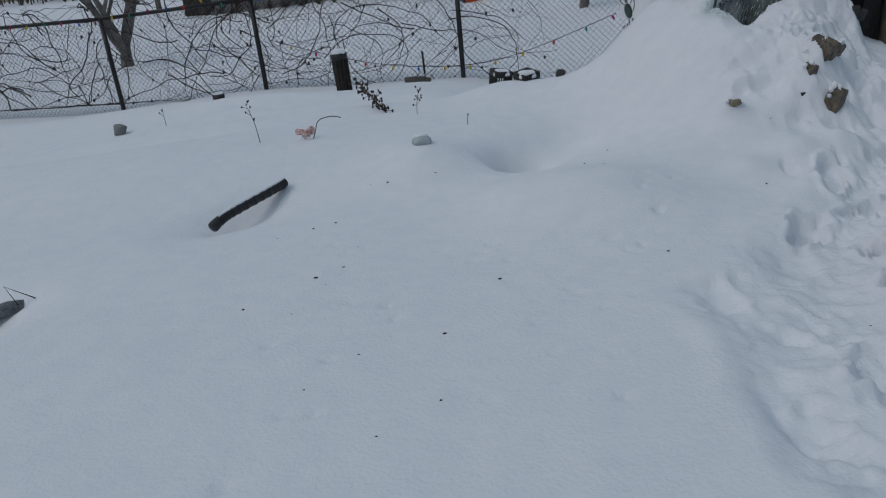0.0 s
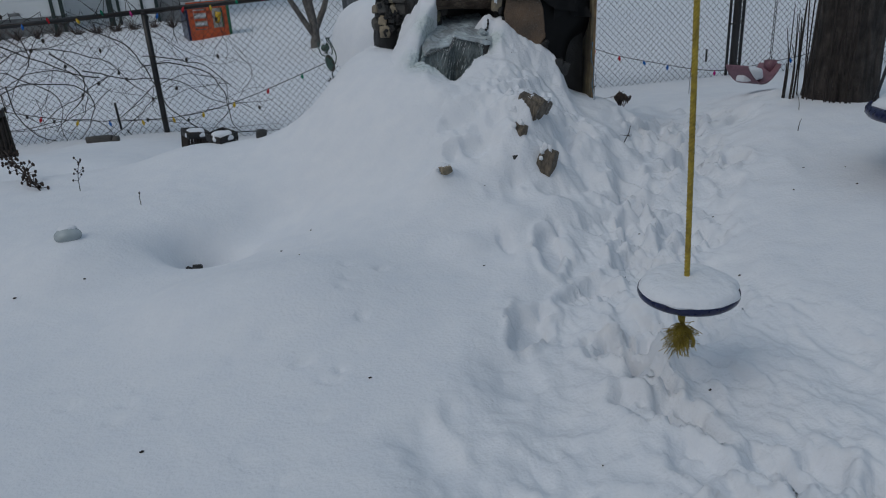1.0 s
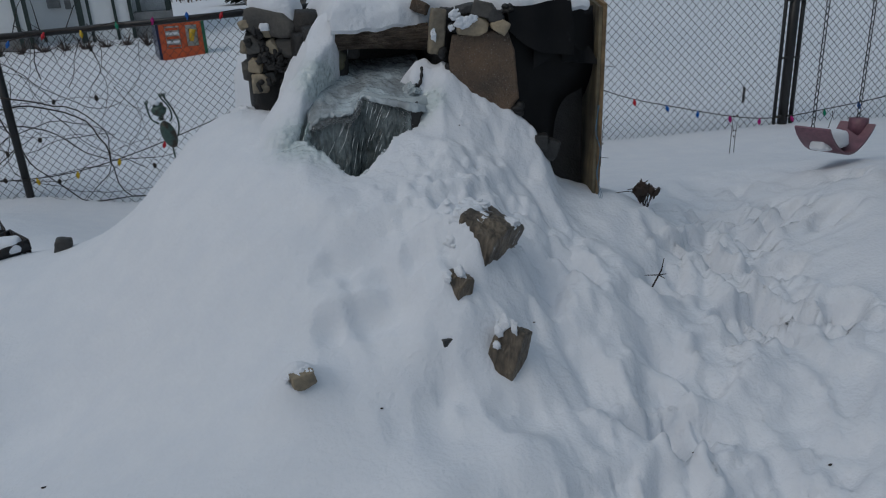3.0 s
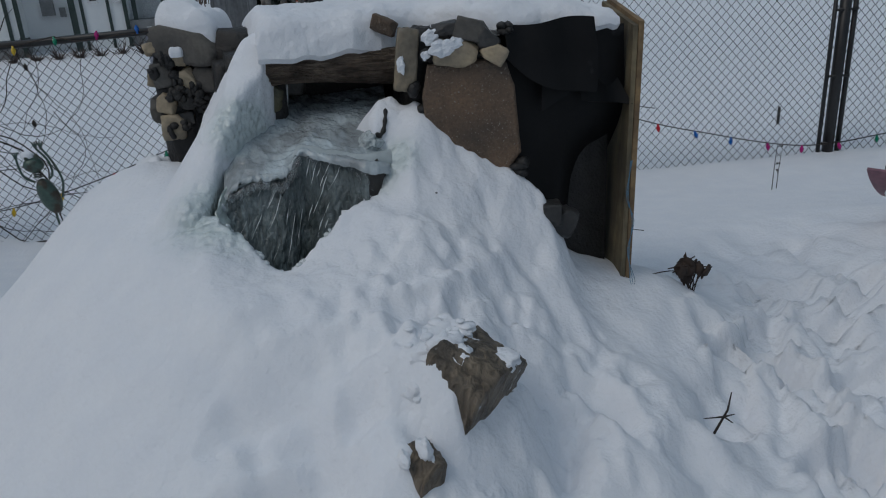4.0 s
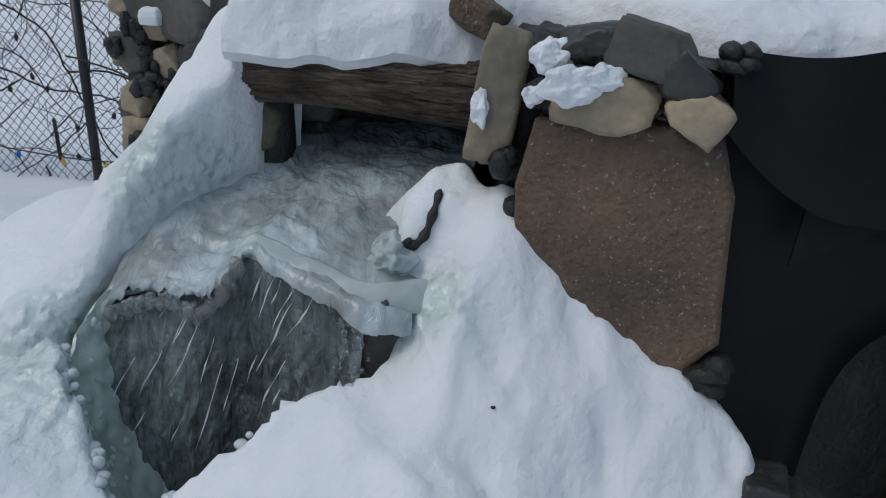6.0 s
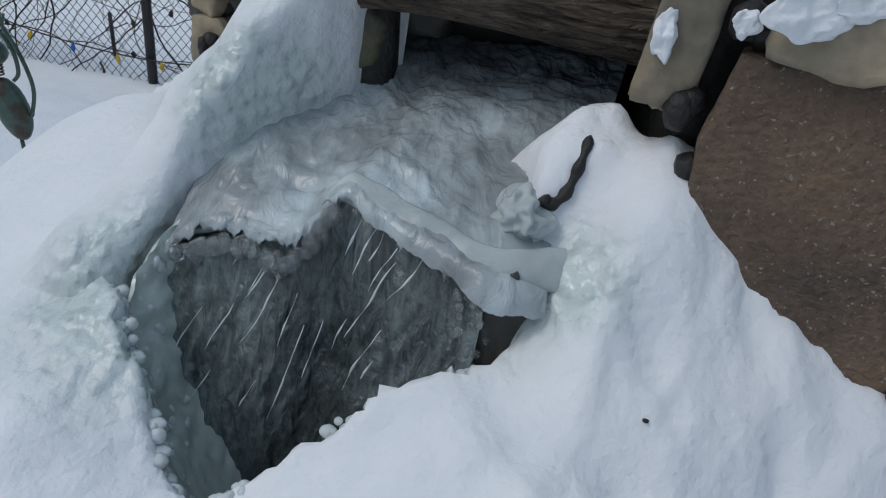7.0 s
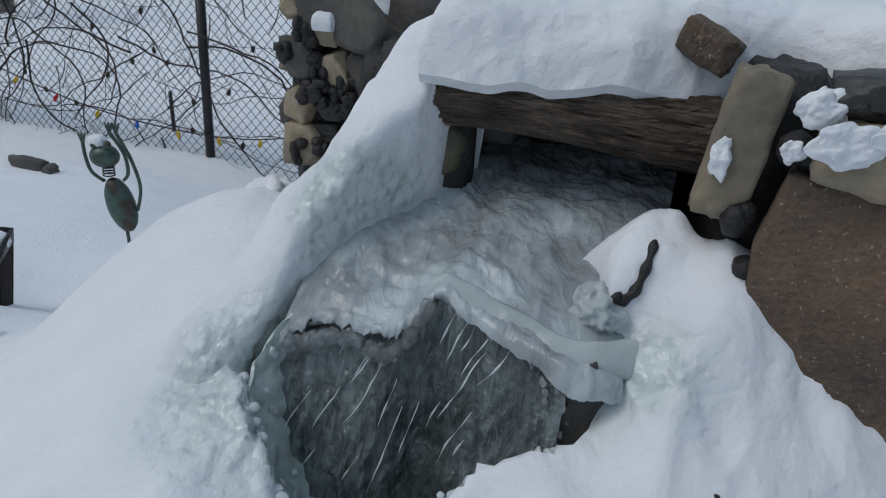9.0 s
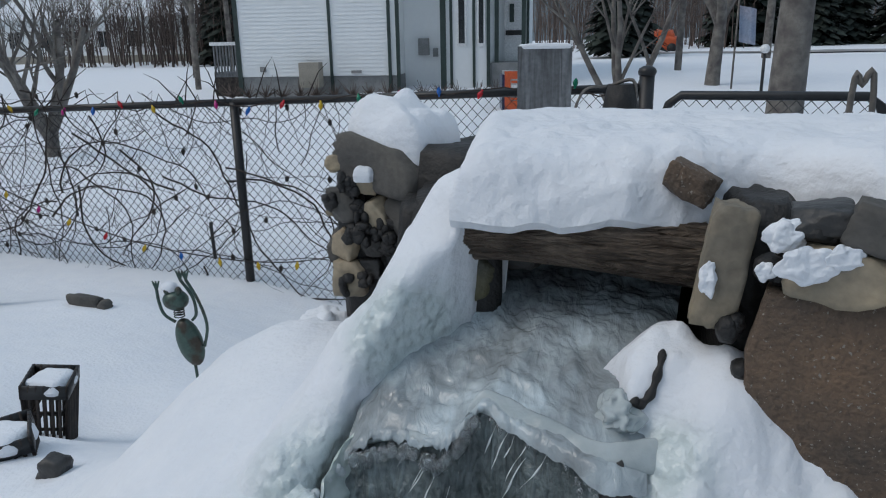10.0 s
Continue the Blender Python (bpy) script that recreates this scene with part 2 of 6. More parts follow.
PLASTIC_B = mat("blue_plastic", (0.006, 0.012, 0.06), 0.3, (0.005, 0.009, 0.045), 8.0, 50.0, 0.1, 0.002)
PINK = mat("faded_pink_plastic", (0.22, 0.10, 0.13), 0.45, (0.16, 0.075, 0.095), 8.0, 50.0, 0.1, 0.002)
ROPE = mat("yellow_poly_rope", (0.42, 0.31, 0.035), 0.6, (0.24, 0.17, 0.02), 40.0, 220.0, 0.6, 0.003)
TWINE = mat("blue_twine", (0.06, 0.22, 0.36), 0.6, (0.12, 0.16, 0.2), 30.0, 200.0, 0.4, 0.002)
PATINA = mat("green_painted_tin", (0.06, 0.10, 0.085), 0.4, (0.05, 0.04, 0.03), 25.0, 120.0, 0.3, 0.002, metal=0.3, mixpos=(0.5, 0.62))
SLATE = mat("grey_painted_plank", (0.155, 0.165, 0.175), 0.7, (0.125, 0.132, 0.14), 8.0, 60.0, 0.3, 0.004, wave=(40, 40, 3))
LEAF = mat("withered_leaf", (0.055, 0.035, 0.025), 0.8, (0.03, 0.02, 0.016), 30.0, 120.0, 0.5, 0.003)
ROAD = mat("bare_road", (0.22, 0.215, 0.21), 0.9, (0.35, 0.35, 0.36), 0.5, 5.0, 0.2, 0.01)
BULBS = [mat(n, c, 0.25, tuple(v * 0.8 for v in c), 40.0, 100.0, 0.02, 0.001) for n, c in (
    ("red_bulb", (0.6, 0.02, 0.03)), ("green_bulb", (0.01, 0.22, 0.12)), ("blue_bulb", (0.02, 0.14, 0.5)), ("yellow_bulb", (0.65, 0.42, 0.02)), ("pink_bulb", (0.5, 0.02, 0.2)))]


# ---- building tools ----
class Geo:
    """Vertices and faces gathered for one mesh."""

    def __init__(self):
        self.v, self.f = [], []

    def add(self, verts, faces):
        k = len(self.v)
        self.v += [tuple(p) for p in verts]
        self.f += [tuple(i + k for i in q) for q in faces]
        return self

    def box(self, a, b, m=None):
        (x0, y0, z0), (x1, y1, z1) = a, b
        vs = [Vector(p) for p in ((x0, y0, z0), (x1, y0, z0), (x1, y1, z0), (x0, y1, z0), (x0, y0, z1), (x1, y0, z1), (x1, y1, z1), (x0, y1, z1))]
        if m:
            vs = [m @ p for p in vs]
        return self.add(vs, [(3, 2, 1, 0), (4, 5, 6, 7), (0, 1, 5, 4), (1, 2, 6, 5), (2, 3, 7, 6), (3, 0, 4, 7)])

    def tube(self, path, radius, sides=6, caps=True):
        pts = [Vector(p) for p in path]
        n = len(pts)
        rad = radius if isinstance(radius, (list, tuple)) else [radius] * n
        vs, fs = [], []
        ref = None
        for i, p in enumerate(pts):
            d = (pts[min(i + 1, n - 1)] - pts[max(i - 1, 0)]).normalized()
            if ref is None:
                ref = d.orthogonal().normalized()
            u = (ref - d * ref.dot(d))
            u = u.normalized() if u.length > 1e-6 else d.orthogonal().normalized()
            ref = u
            w = d.cross(u)
            for k in range(sides):
                a = 2 * math.pi * k / sides
                vs.append(p + (u * math.cos(a) + w * math.sin(a)) * rad[i])
        for i in range(n - 1):
            for k in range(sides):
                k2 = (k + 1) % sides
                fs.append((i * sides + k, i * sides + k2, (i + 1) * sides + k2, (i + 1) * sides + k))
        if caps:
            fs.append(tuple(range(sides - 1, -1, -1)))
            fs.append(tuple((n - 1) * sides + k for k in range(sides)))
        return self.add(vs, fs)

    def blob(self, c, size, level=2, rough=0.15, freq=3.0, seed=0.0, m=None, flat=None):
        vs, fs = ico(level)
        c, off = Vector(c), Vector((seed * 3.7, seed * 1.3, -seed * 2.1))
        res = []
        for p in vs:
            k = 1 + rough * (noise.noise(p * freq + off) + 0.5 * noise.noise(p * freq * 2.3 + off))
            q = Vector((p.x * size[0] * k, p.y * size[1] * k, p.z * size[2] * k))
            if flat is not None:
                q.z = max(q.z, -flat)
            if m:
                q = m @ q
            res.append(c + q)
        return self.add(res, fs)

    def grid(self, rows):
        """rows of points joined as a sheet"""
        h, w = len(rows), len(rows[0])
        vs = [p for r in rows for p in r]
        return self.add(vs, [(j * w + i, j * w + i + 1, (j + 1) * w + i + 1, (j + 1) * w + i) for j in range(h - 1) for i in range(w - 1)])


ICOS = {}


def ico(level):
    if level not in ICOS:
        bm = bmesh.new()
        bmesh.ops.create_icosphere(bm, subdivisions=level, radius=1)
        ICOS[level] = ([v.co.copy() for v in bm.verts], [tuple(v.index for v in f.verts) for f in bm.faces])
        bm.free()
    return ICOS[level]


def mesh_of(name, geo, material, smooth=True):
    me = bpy.data.meshes.new(name)
    me.from_pydata(geo.v, [], geo.f)
    me.materials.append(material)
    if smooth:
        me.shade_smooth()
    me.update()
    return me


def part(name, geo, material, parent=None, label="", smooth=True):
    ob = new(name, mesh_of(name, geo, material, smooth))
    if parent:
        ob.parent = parent
        ob.matrix_parent_inverse = parent.matrix_world.inverted()
    return tagged(ob, label)


def thing(name, at, label, category, group="", kind=""):
    ob = new(name)
    ob.empty_display_size = 0.05
    ob.matrix_world = Matrix.Translation(at)
    bpy.context.view_layer.update()
    return tagged(ob, label, category, group, kind)


def solo(name, geo, material, label, category, group="", kind="", smooth=True):
    return tagged(part(name, geo, material, None, "", smooth), label, category, group, kind)


def sm(a, b, x):
    t = np.clip((np.asarray(x, float) - a) / (b - a), 0, 1)
    return t * t * (3 - 2 * t)


def vnoise(x, y, f, seed=0):
    """Smooth value noise on arrays, -1 to 1."""
    x, y = np.asarray(x, float) * f + 1000.3 + seed * 17.7, np.asarray(y, float) * f + 1000.7 + seed * 9.1
    ix, iy = np.floor(x).astype(np.int64), np.floor(y).astype(np.int64)
    fx, fy = x - ix, y - iy
    fx, fy = fx * fx * (3 - 2 * fx), fy * fy * (3 - 2 * fy)

    def h(a, b):
        k = (a * 374761393 + b * 668265263 + seed * 974634777) & 0x7FFFFFFF
        k = ((k ^ (k >> 13)) * 1274126177) & 0x7FFFFFFF
        return ((k ^ (k >> 16)) & 0xFFFF) / 32767.5 - 1
    return (h(ix, iy) * (1 - fx) + h(ix + 1, iy) * fx) * (1 - fy) + (h(ix, iy + 1) * (1 - fx) + h(ix + 1, iy + 1) * fx) * fy


def gauss(x, y, cx, cy, sx, sy=None, turn=0.0):
    sy = sy or sx
    c, s = math.cos(radians(turn)), math.sin(radians(turn))
    u, v = (x - cx) * c + (y - cy) * s, -(x - cx) * s + (y - cy) * c
    return np.exp(-(u / sx) ** 2 - (v / sy) ** 2)


def seg(x, y, a, b):
    """Distance to a stretch a-b and the share along it."""
    dx, dy = b[0] - a[0], b[1] - a[1]
    t = np.clip(((x - a[0]) * dx + (y - a[1]) * dy) / (dx * dx + dy * dy), 0, 1)
    return np.hypot(x - a[0] - t * dx, y - a[1] - t * dy), t


# ---- the snowy ground ----
TRAIL = [(1.62, -1.5), (1.70, 1.2), (1.78, 2.5), (2.24, 3.22), (2.80, 3.85), (3.3, 4.35), (3.75, 4.85), (4.3, 5.5)]
rng = np.random.RandomState(4)
STEPS = []
for a, b in zip(TRAIL, TRAIL[1:]):
    run = math.dist(a, b)
    for k in range(int(run / 0.055)):
        t = rng.rand()
        side = rng.normal(0, 0.32 if b[1] < 3 else 0.18)
        ang = math.atan2(b[1] - a[1], b[0] - a[0])
        STEPS.append((a[0] + (b[0] - a[0]) * t - math.sin(ang) * side, a[1] + (b[1] - a[1]) * t + math.cos(ang) * side, ang + rng.normal(0, 0.75), rng.uniform(0.014, 0.052)))
TRACKS = []
for (x0, y0), (x1, y1), n in (((0.2, 1.9), (1.3, 3.9), 11), ((-0.9, 2.3), (0.95, 3.5), 10), ((0.5, 1.4), (0.9, 3.3), 9), ((-0.6, 1.6), (0.1, 2.9), 7), ((0.9, 3.0), (1.35, 3.75), 7), ((-0.4, 3.4), (0.6, 3.0), 6)):
    for k in range(n):
        t = (k + rng.uniform(-0.2, 0.2)) / n
        TRACKS.append((x0 + (x1 - x0) * t + rng.normal(0, 0.05), y0 + (y1 - y0) * t + rng.normal(0, 0.05), rng.uniform(0, 3), rng.uniform(0.007, 0.015)))


def ground_z(x, y, detail=True):
    x, y = np.asarray(x, float), np.asarray(y, float)
    # yard, raised bed on one side, fall towards the fence, and the field behind it
    z = 0.06 + 0.0 * x
    z = z + 0.16 * sm(3.9, 4.9, y) * sm(1.4, 0.4, x) * sm(-4.5, -1.5, x)
    z = z + 0.11 * sm(2.6, 3.6, x)
    z = z + 0.14 * gauss(x, y, 4.55, 4.6, 0.8)
    fence_y = 8.2 - 0.2235 * x
    z = z - (0.14 + 0.12 * sm(2.5, 0.5, x)) * sm(fence_y - 2.0, fence_y - 0.4, y) + 0.03 * sm(4.5, 6, x)
    z = z - 0.22 * sm(9, 17, y) + 0.50 * sm(20, 32, y) + 0.35 * sm(32, 90, y)
    z = z + 0.10 * gauss(x, y, 0.05, 7.35, 0.55, 0.4) + 0.05 * vnoise(x, y, 0.35, 3) * sm(12, 20, np.hypot(x - 1, y - 4)) + 0.02 * vnoise(x, y, 0.9, 5)
    # the mound
    r = np.hypot(x - 2.15, y - 5.05)
    z = z + 0.76 * np.exp(-(r / 0.86) ** 2.3)
    d, t = seg(x, y, (2.0, 5.2), (0.75, 5.65))
    z = z + (0.03 * (1 - t) + 0.13) * np.exp(-(d / 0.38) ** 2) * sm(0.2, 0.7, r)
    d, t = seg(x, y, (1.7, 4.05), (0.55, 3.75))
    z = z + 0.085 * np.exp(-(d / 0.27) ** 2) + 0.03 * gauss(x, y, 2.05, 3.75, 0.35)
    z = z - 0.24 * gauss(x, y, 0.62, 4.40, 0.17, 0.15) - 0.13 * gauss(x, y, 0.95, 4.6, 0.34, 0.22, 25)
    z = z - 0.10 * gauss(x, y, -0.95, 4.0, 0.30, 0.16, 40) - 0.20 * gauss(x, y, -1.98, 3.02, 0.30, 0.22)
    z = z + 0.09 * gauss(x, y, -1.3, 6.2, 0.7, 0.25) - 0.05 * gauss(x, y, -0.6, 6.0, 1.0, 0.10, -4) - 0.05 * gauss(x, y, -1.9, 5.4, 0.9, 0.1, 6)
    for cx, cy, sx, sy, h in ((1.70, 5.47, 0.24, 0.22, 0.10), (0.92, 3.55, 0.45, 0.28, 0.12), (0.06, 4.32, 0.30, 0.25, 0.11), (3.08, 4.86, 0.28, 0.30, 0.09), (2.62, 4.40, 0.09, 0.10, -0.07), (0.68, 6.18, 0.40, 0.30, -0.15)):
        z = z + h * gauss(x, y, cx, cy, sx, sy)
    # rock knolls on the near flank of the mound
    for cx, cy, sx, sy, tr, h in ((2.24, 4.34, 0.10, 0.09, 0, 0.075), (2.13, 4.24, 0.07, 0.06, 0, 0.045), (2.20, 4.12, 0.06, 0.06, 0, 0.05), (1.72, 4.14, 0.07, 0.05, 0, 0.05), (2.36, 4.36, 0.15, 0.12, 20, 0.11), (2.12, 4.18, 0.12, 0.10, 0, 0.06), (2.30, 4.12, 0.08, 0.10, 0, 0.05), (1.74, 4.13, 0.07, 0.05, 0, 0.045), (2.62, 4.25, 0.16, 0.10, -30, 0.05), (1.95, 3.80, 0.13, 0.10, 0, 0.05), (2.22, 3.82, 0.12, 0.09, 0, 0.05), (2.85, 4.28, 0.18, 0.12, -30, 0.06), (1.68, 3.72, 0.10, 0.08, 0, 0.04), (2.98, 4.0, 0.12, 0.1, 0, 0.04)):
        z = z + h * gauss(x, y, cx, cy, sx, sy, tr)
    for cx, cy, sx, sy, h in ((2.50, 4.34, 0.065, 0.10, 0.15), (2.27, 3.98, 0.06, 0.05, 0.04), (2.08, 4.06, 0.04, 0.04, 0.05), (2.5, 4.12, 0.06, 0.09, 0.05), (2.76, 4.12, 0.05, 0.06, 0.06), (1.85, 3.68, 0.025, 0.06, 0.05), (2.12, 3.70, 0.02, 0.05, 0.05)):
        z = z - h * gauss(x, y, cx, cy, sx, sy)
    # channel, lip and the hollow behind the falling water
    z = z + 0.13 * gauss(x, y, 2.38, 5.01, 0.07, 0.07) * sm(4.80, 4.92, y)
    wob = 0.006 * vnoise(x, y, 40, 31) + 0.004 * vnoise(x, y, 90, 32)
    front = ((y - 4.752) - 0.432 * (x - 2.05)) / 1.09 + wob
    left = ((x - 2.04) * 0.166 + (y - 4.757) * 0.125) / 0.208 + wob
    hole = sm(-0.004, 0.018, front) * sm(-0.004, 0.026, left) * sm(2.318, 2.280, x) * sm(5.02, 4.99, y)
    z = z - 0.085 * gauss(x, y, 2.08, 4.755, 0.14, 0.10) + 0.04 * gauss(x, y, 2.40, 4.66, 0.15)
    # snow banked up against the slab and beside the stream
    for a, c, z0, z1, k in (((2.425, 4.935), (2.695, 4.84), 0.965, 0.775, 1.45), ((2.305, 4.965), (2.377, 5.012), 0.955, 1.003, 1.7), ((2.377, 5.012), (2.43, 4.965), 1.003, 0.995, 1.6)):
        d, t = seg(x, y, a, c)
        bank = z0 + (z1 - z0) * t - k * (np.sqrt(d * d + 0.0016) - 0.02) - 1.4 * np.clip(x - 2.695, 0, None)
        h = np.clip(0.5 + 0.5 * (bank - z) / 0.045, 0, 1)
        lumps = 0.012 * vnoise(x, y, 24, 61) + 0.008 * vnoise(x, y, 52, 62)
        z = z * (1 - h) + (bank + lumps) * h + 0.045 * h * (1 - h)
    z = z * (1 - hole) + 0.50 * hole
    if detail:
        n1 = vnoise(x, y, 6, 1) * 0.5 + vnoise(x, y, 13, 2) * 0.3 + vnoise(x, y, 29, 7) * 0.2
        flank = np.exp(-((r - 0.75) / 0.5) ** 2) * sm(1.55, 2.15, x + 0.5 * (y - 4.3)) * sm(4.85, 4.3, y)
        n2 = 1 - np.abs(vnoise(x, y, 5, 51)) + 0.5 * (1 - np.abs(vnoise(x, y, 11, 52)))
        n3 = np.abs(vnoise(x, y, 6.5, 55))
        z = z + (0.03 * n1 + 0.075 * (n2 - 0.75) - 0.10 * np.clip(n3 - 0.45, 0, None)) * flank
        ice_top = gauss(x, y, 2.36, 4.55, 0.22, 0.16, 20)
        z = z + ice_top * (0.014 * vnoise(x, y, 20, 53) + 0.012 * vnoise(x, y, 42, 54))
        crust = gauss(x, y, 2.44, 4.44, 0.30, 0.27, 15)
        z = z + crust * (0.032 * vnoise(x, y, 14, 63) + 0.026 * vnoise(x, y, 30, 64) + 0.012 * vnoise(x, y, 58, 66) - 0.05 * np.clip(np.abs(vnoise(x, y, 11, 65)) - 0.35, 0, None))
        near = np.full_like(z, 9.0)
        for a, b in zip(TRAIL, TRAIL[1:]):
            near = np.minimum(near, seg(x, y, a, b)[0])
        edge = near + 0.07 * vnoise(x, y, 3.5, 41) + 0.03 * vnoise(x, y, 9, 42)
        tread = sm(0.62, 0.36, edge + 0.18 * sm(2.8, 3.6, y) - 0.26 * sm(3.1, 2.5, y))
        clod = (1 - np.abs(vnoise(x, y, 7.5, 12))) ** 2 + 0.6 * (1 - np.abs(vnoise(x, y, 16, 13))) ** 2 + 0.35 * (1 - np.abs(vnoise(x, y, 33, 14))) ** 2
        z = z - 0.045 * tread + tread * (0.036 * vnoise(x, y, 4.0, 11) + 0.020 * (clod - 1.0) + 0.007 * np.clip(vnoise(x, y, 27, 15) * 4, -1, 1) * sm(0.0, 0.6, vnoise(x, y, 5.5, 16)))
        rim = np.exp(-((edge - 0.52 - 0.26 * sm(3.1, 2.5, y)) / 0.07) ** 2) * (0.012 + 0.012 * vnoise(x, y, 6, 43))
        z = z + rim * sm(6, 5, y)
        for sx, sy, an, dp in STEPS:
            m = (np.abs(x - sx) < 0.24) & (np.abs(y - sy) < 0.24)
            if m.any():
                c, s = math.cos(an), math.sin(an)
                xm, ym = x[m] - sx, y[m] - sy
                u, v = xm * c + ym * s, -xm * s + ym * c
                q = np.sqrt((u / 0.135) ** 2 + (v / (0.058 + 0.010 * np.sign(u))) ** 2) + 0.24 * vnoise(x[m], y[m], 19, 44)
                z[m] += -dp * sm(1.08, 0.88, q) * (1 + 0.12 * np.sin(u * 190)) + 0.45 * dp * np.exp(-((q - 1.4) / 0.22) ** 2)
        for sx, sy, an, dp in TRACKS:
            m = (np.abs(x - sx) < 0.1) & (np.abs(y - sy) < 0.1)
            if m.any():
                c, s = math.cos(an), math.sin(an)
                u, v = (x[m] - sx) * c + (y[m] - sy) * s, -(x[m] - sx) * s + (y[m] - sy) * c
                z[m] -= dp * np.exp(-((u / 0.026) ** 2 + (v / 0.019) ** 2) ** 2)
        spray = sm(1.1, 0.3, np.hypot(x - 2.2, y - 4.9))
        z = z + 0.004 * vnoise(x, y, 3.1, 21) + 0.0015 * vnoise(x, y, 17, 22) + spray * (0.008 * vnoise(x, y, 13, 23) + 0.005 * vnoise(x, y, 31, 24) + 0.002 * vnoise(x, y, 66, 25))
    return z


def gz(x, y):
    return float(ground_z(np.array([float(x)]), np.array([float(y)]))[0])


def gzf(x, y):
    return float(ground_z(np.array([float(x)]), np.array([float(y)]), False)[0])


def spread(stretches):
    """Sorted coordinates from (start, end, step) stretches."""
    vals = []
    for a, b, s in stretches:
        vals += list(np.arange(a, b - s * 0.25, s))
    return np.array(vals + [stretches[-1][1]])


def far(a, b, first, grow=1.22):
    out, v, s = [], a, first
    while v < b:
        out.append((v, min(v + s, b), s * 2))
        v, s = v + s, s * grow
    return out


xs = np.concatenate([-spread(far(2.6, 900, 0.05))[::-1][:-1], spread([(-2.6, -0.6, 0.04), (-0.6, 0.9, 0.021), (0.9, 1.75, 0.016), (1.75, 2.75, 0.0085), (2.75, 3.6, 0.017), (3.6, 5.2, 0.04)])[:-1], spread(far(5.2, 900, 0.05))])
ys = np.concatenate([-spread(far(1.0, 900, 0.06))[::-1][:-1], spread([(-1.0, 0.6, 0.06), (0.6, 1.6, 0.03), (1.6, 4.1, 0.0145), (4.1, 4.5, 0.0095), (4.5, 5.15, 0.008), (5.15, 8.4, 0.045)])[:-1], spread(far(8.4, 1800, 0.06, 1.16))])
gx, gy = np.meshgrid(xs, ys)
hz = ground_z(gx.ravel(), gy.ravel())
me = bpy.data.meshes.new("ground")
W, Hh = len(xs), len(ys)
ii, jj = np.meshgrid(np.arange(W - 1), np.arange(Hh - 1))
k0 = (jj * W + ii).ravel()
quads = np.stack([k0, k0 + 1, k0 + W + 1, k0 + W], 1)
me.vertices.add(W * Hh)
me.vertices.foreach_set("co", np.stack([gx.ravel(), gy.ravel(), hz], 1).ravel())
me.loops.add(quads.size)
me.loops.foreach_set("vertex_index", quads.ravel())
me.polygons.add(len(quads))
me.polygons.foreach_set("loop_start", np.arange(0, quads.size, 4))
me.polygons.foreach_set("use_smooth", np.ones(len(quads), bool))
me.materials.append(SNOW_ICE)
me.update()
me.validate()
tagged(new("ground", me), "deep snow over the yard, trodden along a footpath", "snow", kind="structure")


# ---- shapes used for many things ----
def rock(geo, c, size, seed=0.0, m=None, square=0.45, rough=0.10, level=3):
    """An angular stone: a ball cut by flat planes, with a rough skin."""
    vs, fs = ico(level)
    q0 = random.Random(int(seed * 1000) + 17)
    cuts = [(Vector(n), 1.0) for n in ((1, 0, 0), (-1, 0, 0), (0, 1, 0), (0, -1, 0), (0, 0, 1), (0, 0, -1))]
    for k in range(9):
        n = Vector((q0.uniform(-1, 1), q0.uniform(-0.6, 0.6), q0.uniform(-1, 1))).normalized()
        cuts.append((n, q0.uniform(1.0, 1.4) + 0.3 * (0.45 - square)))
    off = Vector((seed * 2.3, -seed * 1.7, seed * 0.9))
    res = []
    for p in vs:
        r = min([d / max(1e-6, n.dot(p)) for n, d in cuts if n.dot(p) > 0.05] + [1.7])
        k = 1 + rough * (0.5 * noise.noise(p * 1.8 + off) + 0.3 * noise.noise(p * 4.5 + off) + 0.22 * noise.noise(p * 10.0 + off))
        q = Vector((p.x * size[0], p.y * size[1], p.z * size[2])) * r * k
        res.append(Vector(c) + (m @ q if m else q))
    return geo.add(res, fs)


def turn(rx=0, ry=0, rz=0):
    return Euler([radians(a) for a in (rx, ry, rz)]).to_matrix()


def sheet(fn, nu, nv, thick):
    """A bent sheet with thickness: fn(u, v) gives a point."""
    g = Geo()
    P = [[Vector(fn(i / nu, j / nv)) for i in range(nu + 1)] for j in range(nv + 1)]
    Q = []
    for j in range(nv + 1):
        row = []
        for i in range(nu + 1):
            a = P[j][min(i + 1, nu)] - P[j][max(i - 1, 0)]
            b = P[min(j + 1, nv)][i] - P[max(j - 1, 0)][i]
            n = a.cross(b)
            row.append(P[j][i] + (n.normalized() if n.length > 1e-9 else Vector((0, -1, 0))) * thick)
        Q.append(row)
    g.grid(P).grid([r[::-1] for r in Q])
    g.grid([[p for p in P[0]][::-1], [p for p in Q[0]][::-1]]).grid([P[-1], Q[-1]])
    g.grid([[P[j][0] for j in range(nv + 1)], [Q[j][0] for j in range(nv + 1)]]).grid([[P[j][-1] for j in range(nv, -1, -1)], [Q[j][-1] for j in range(nv, -1, -1)]])
    return g


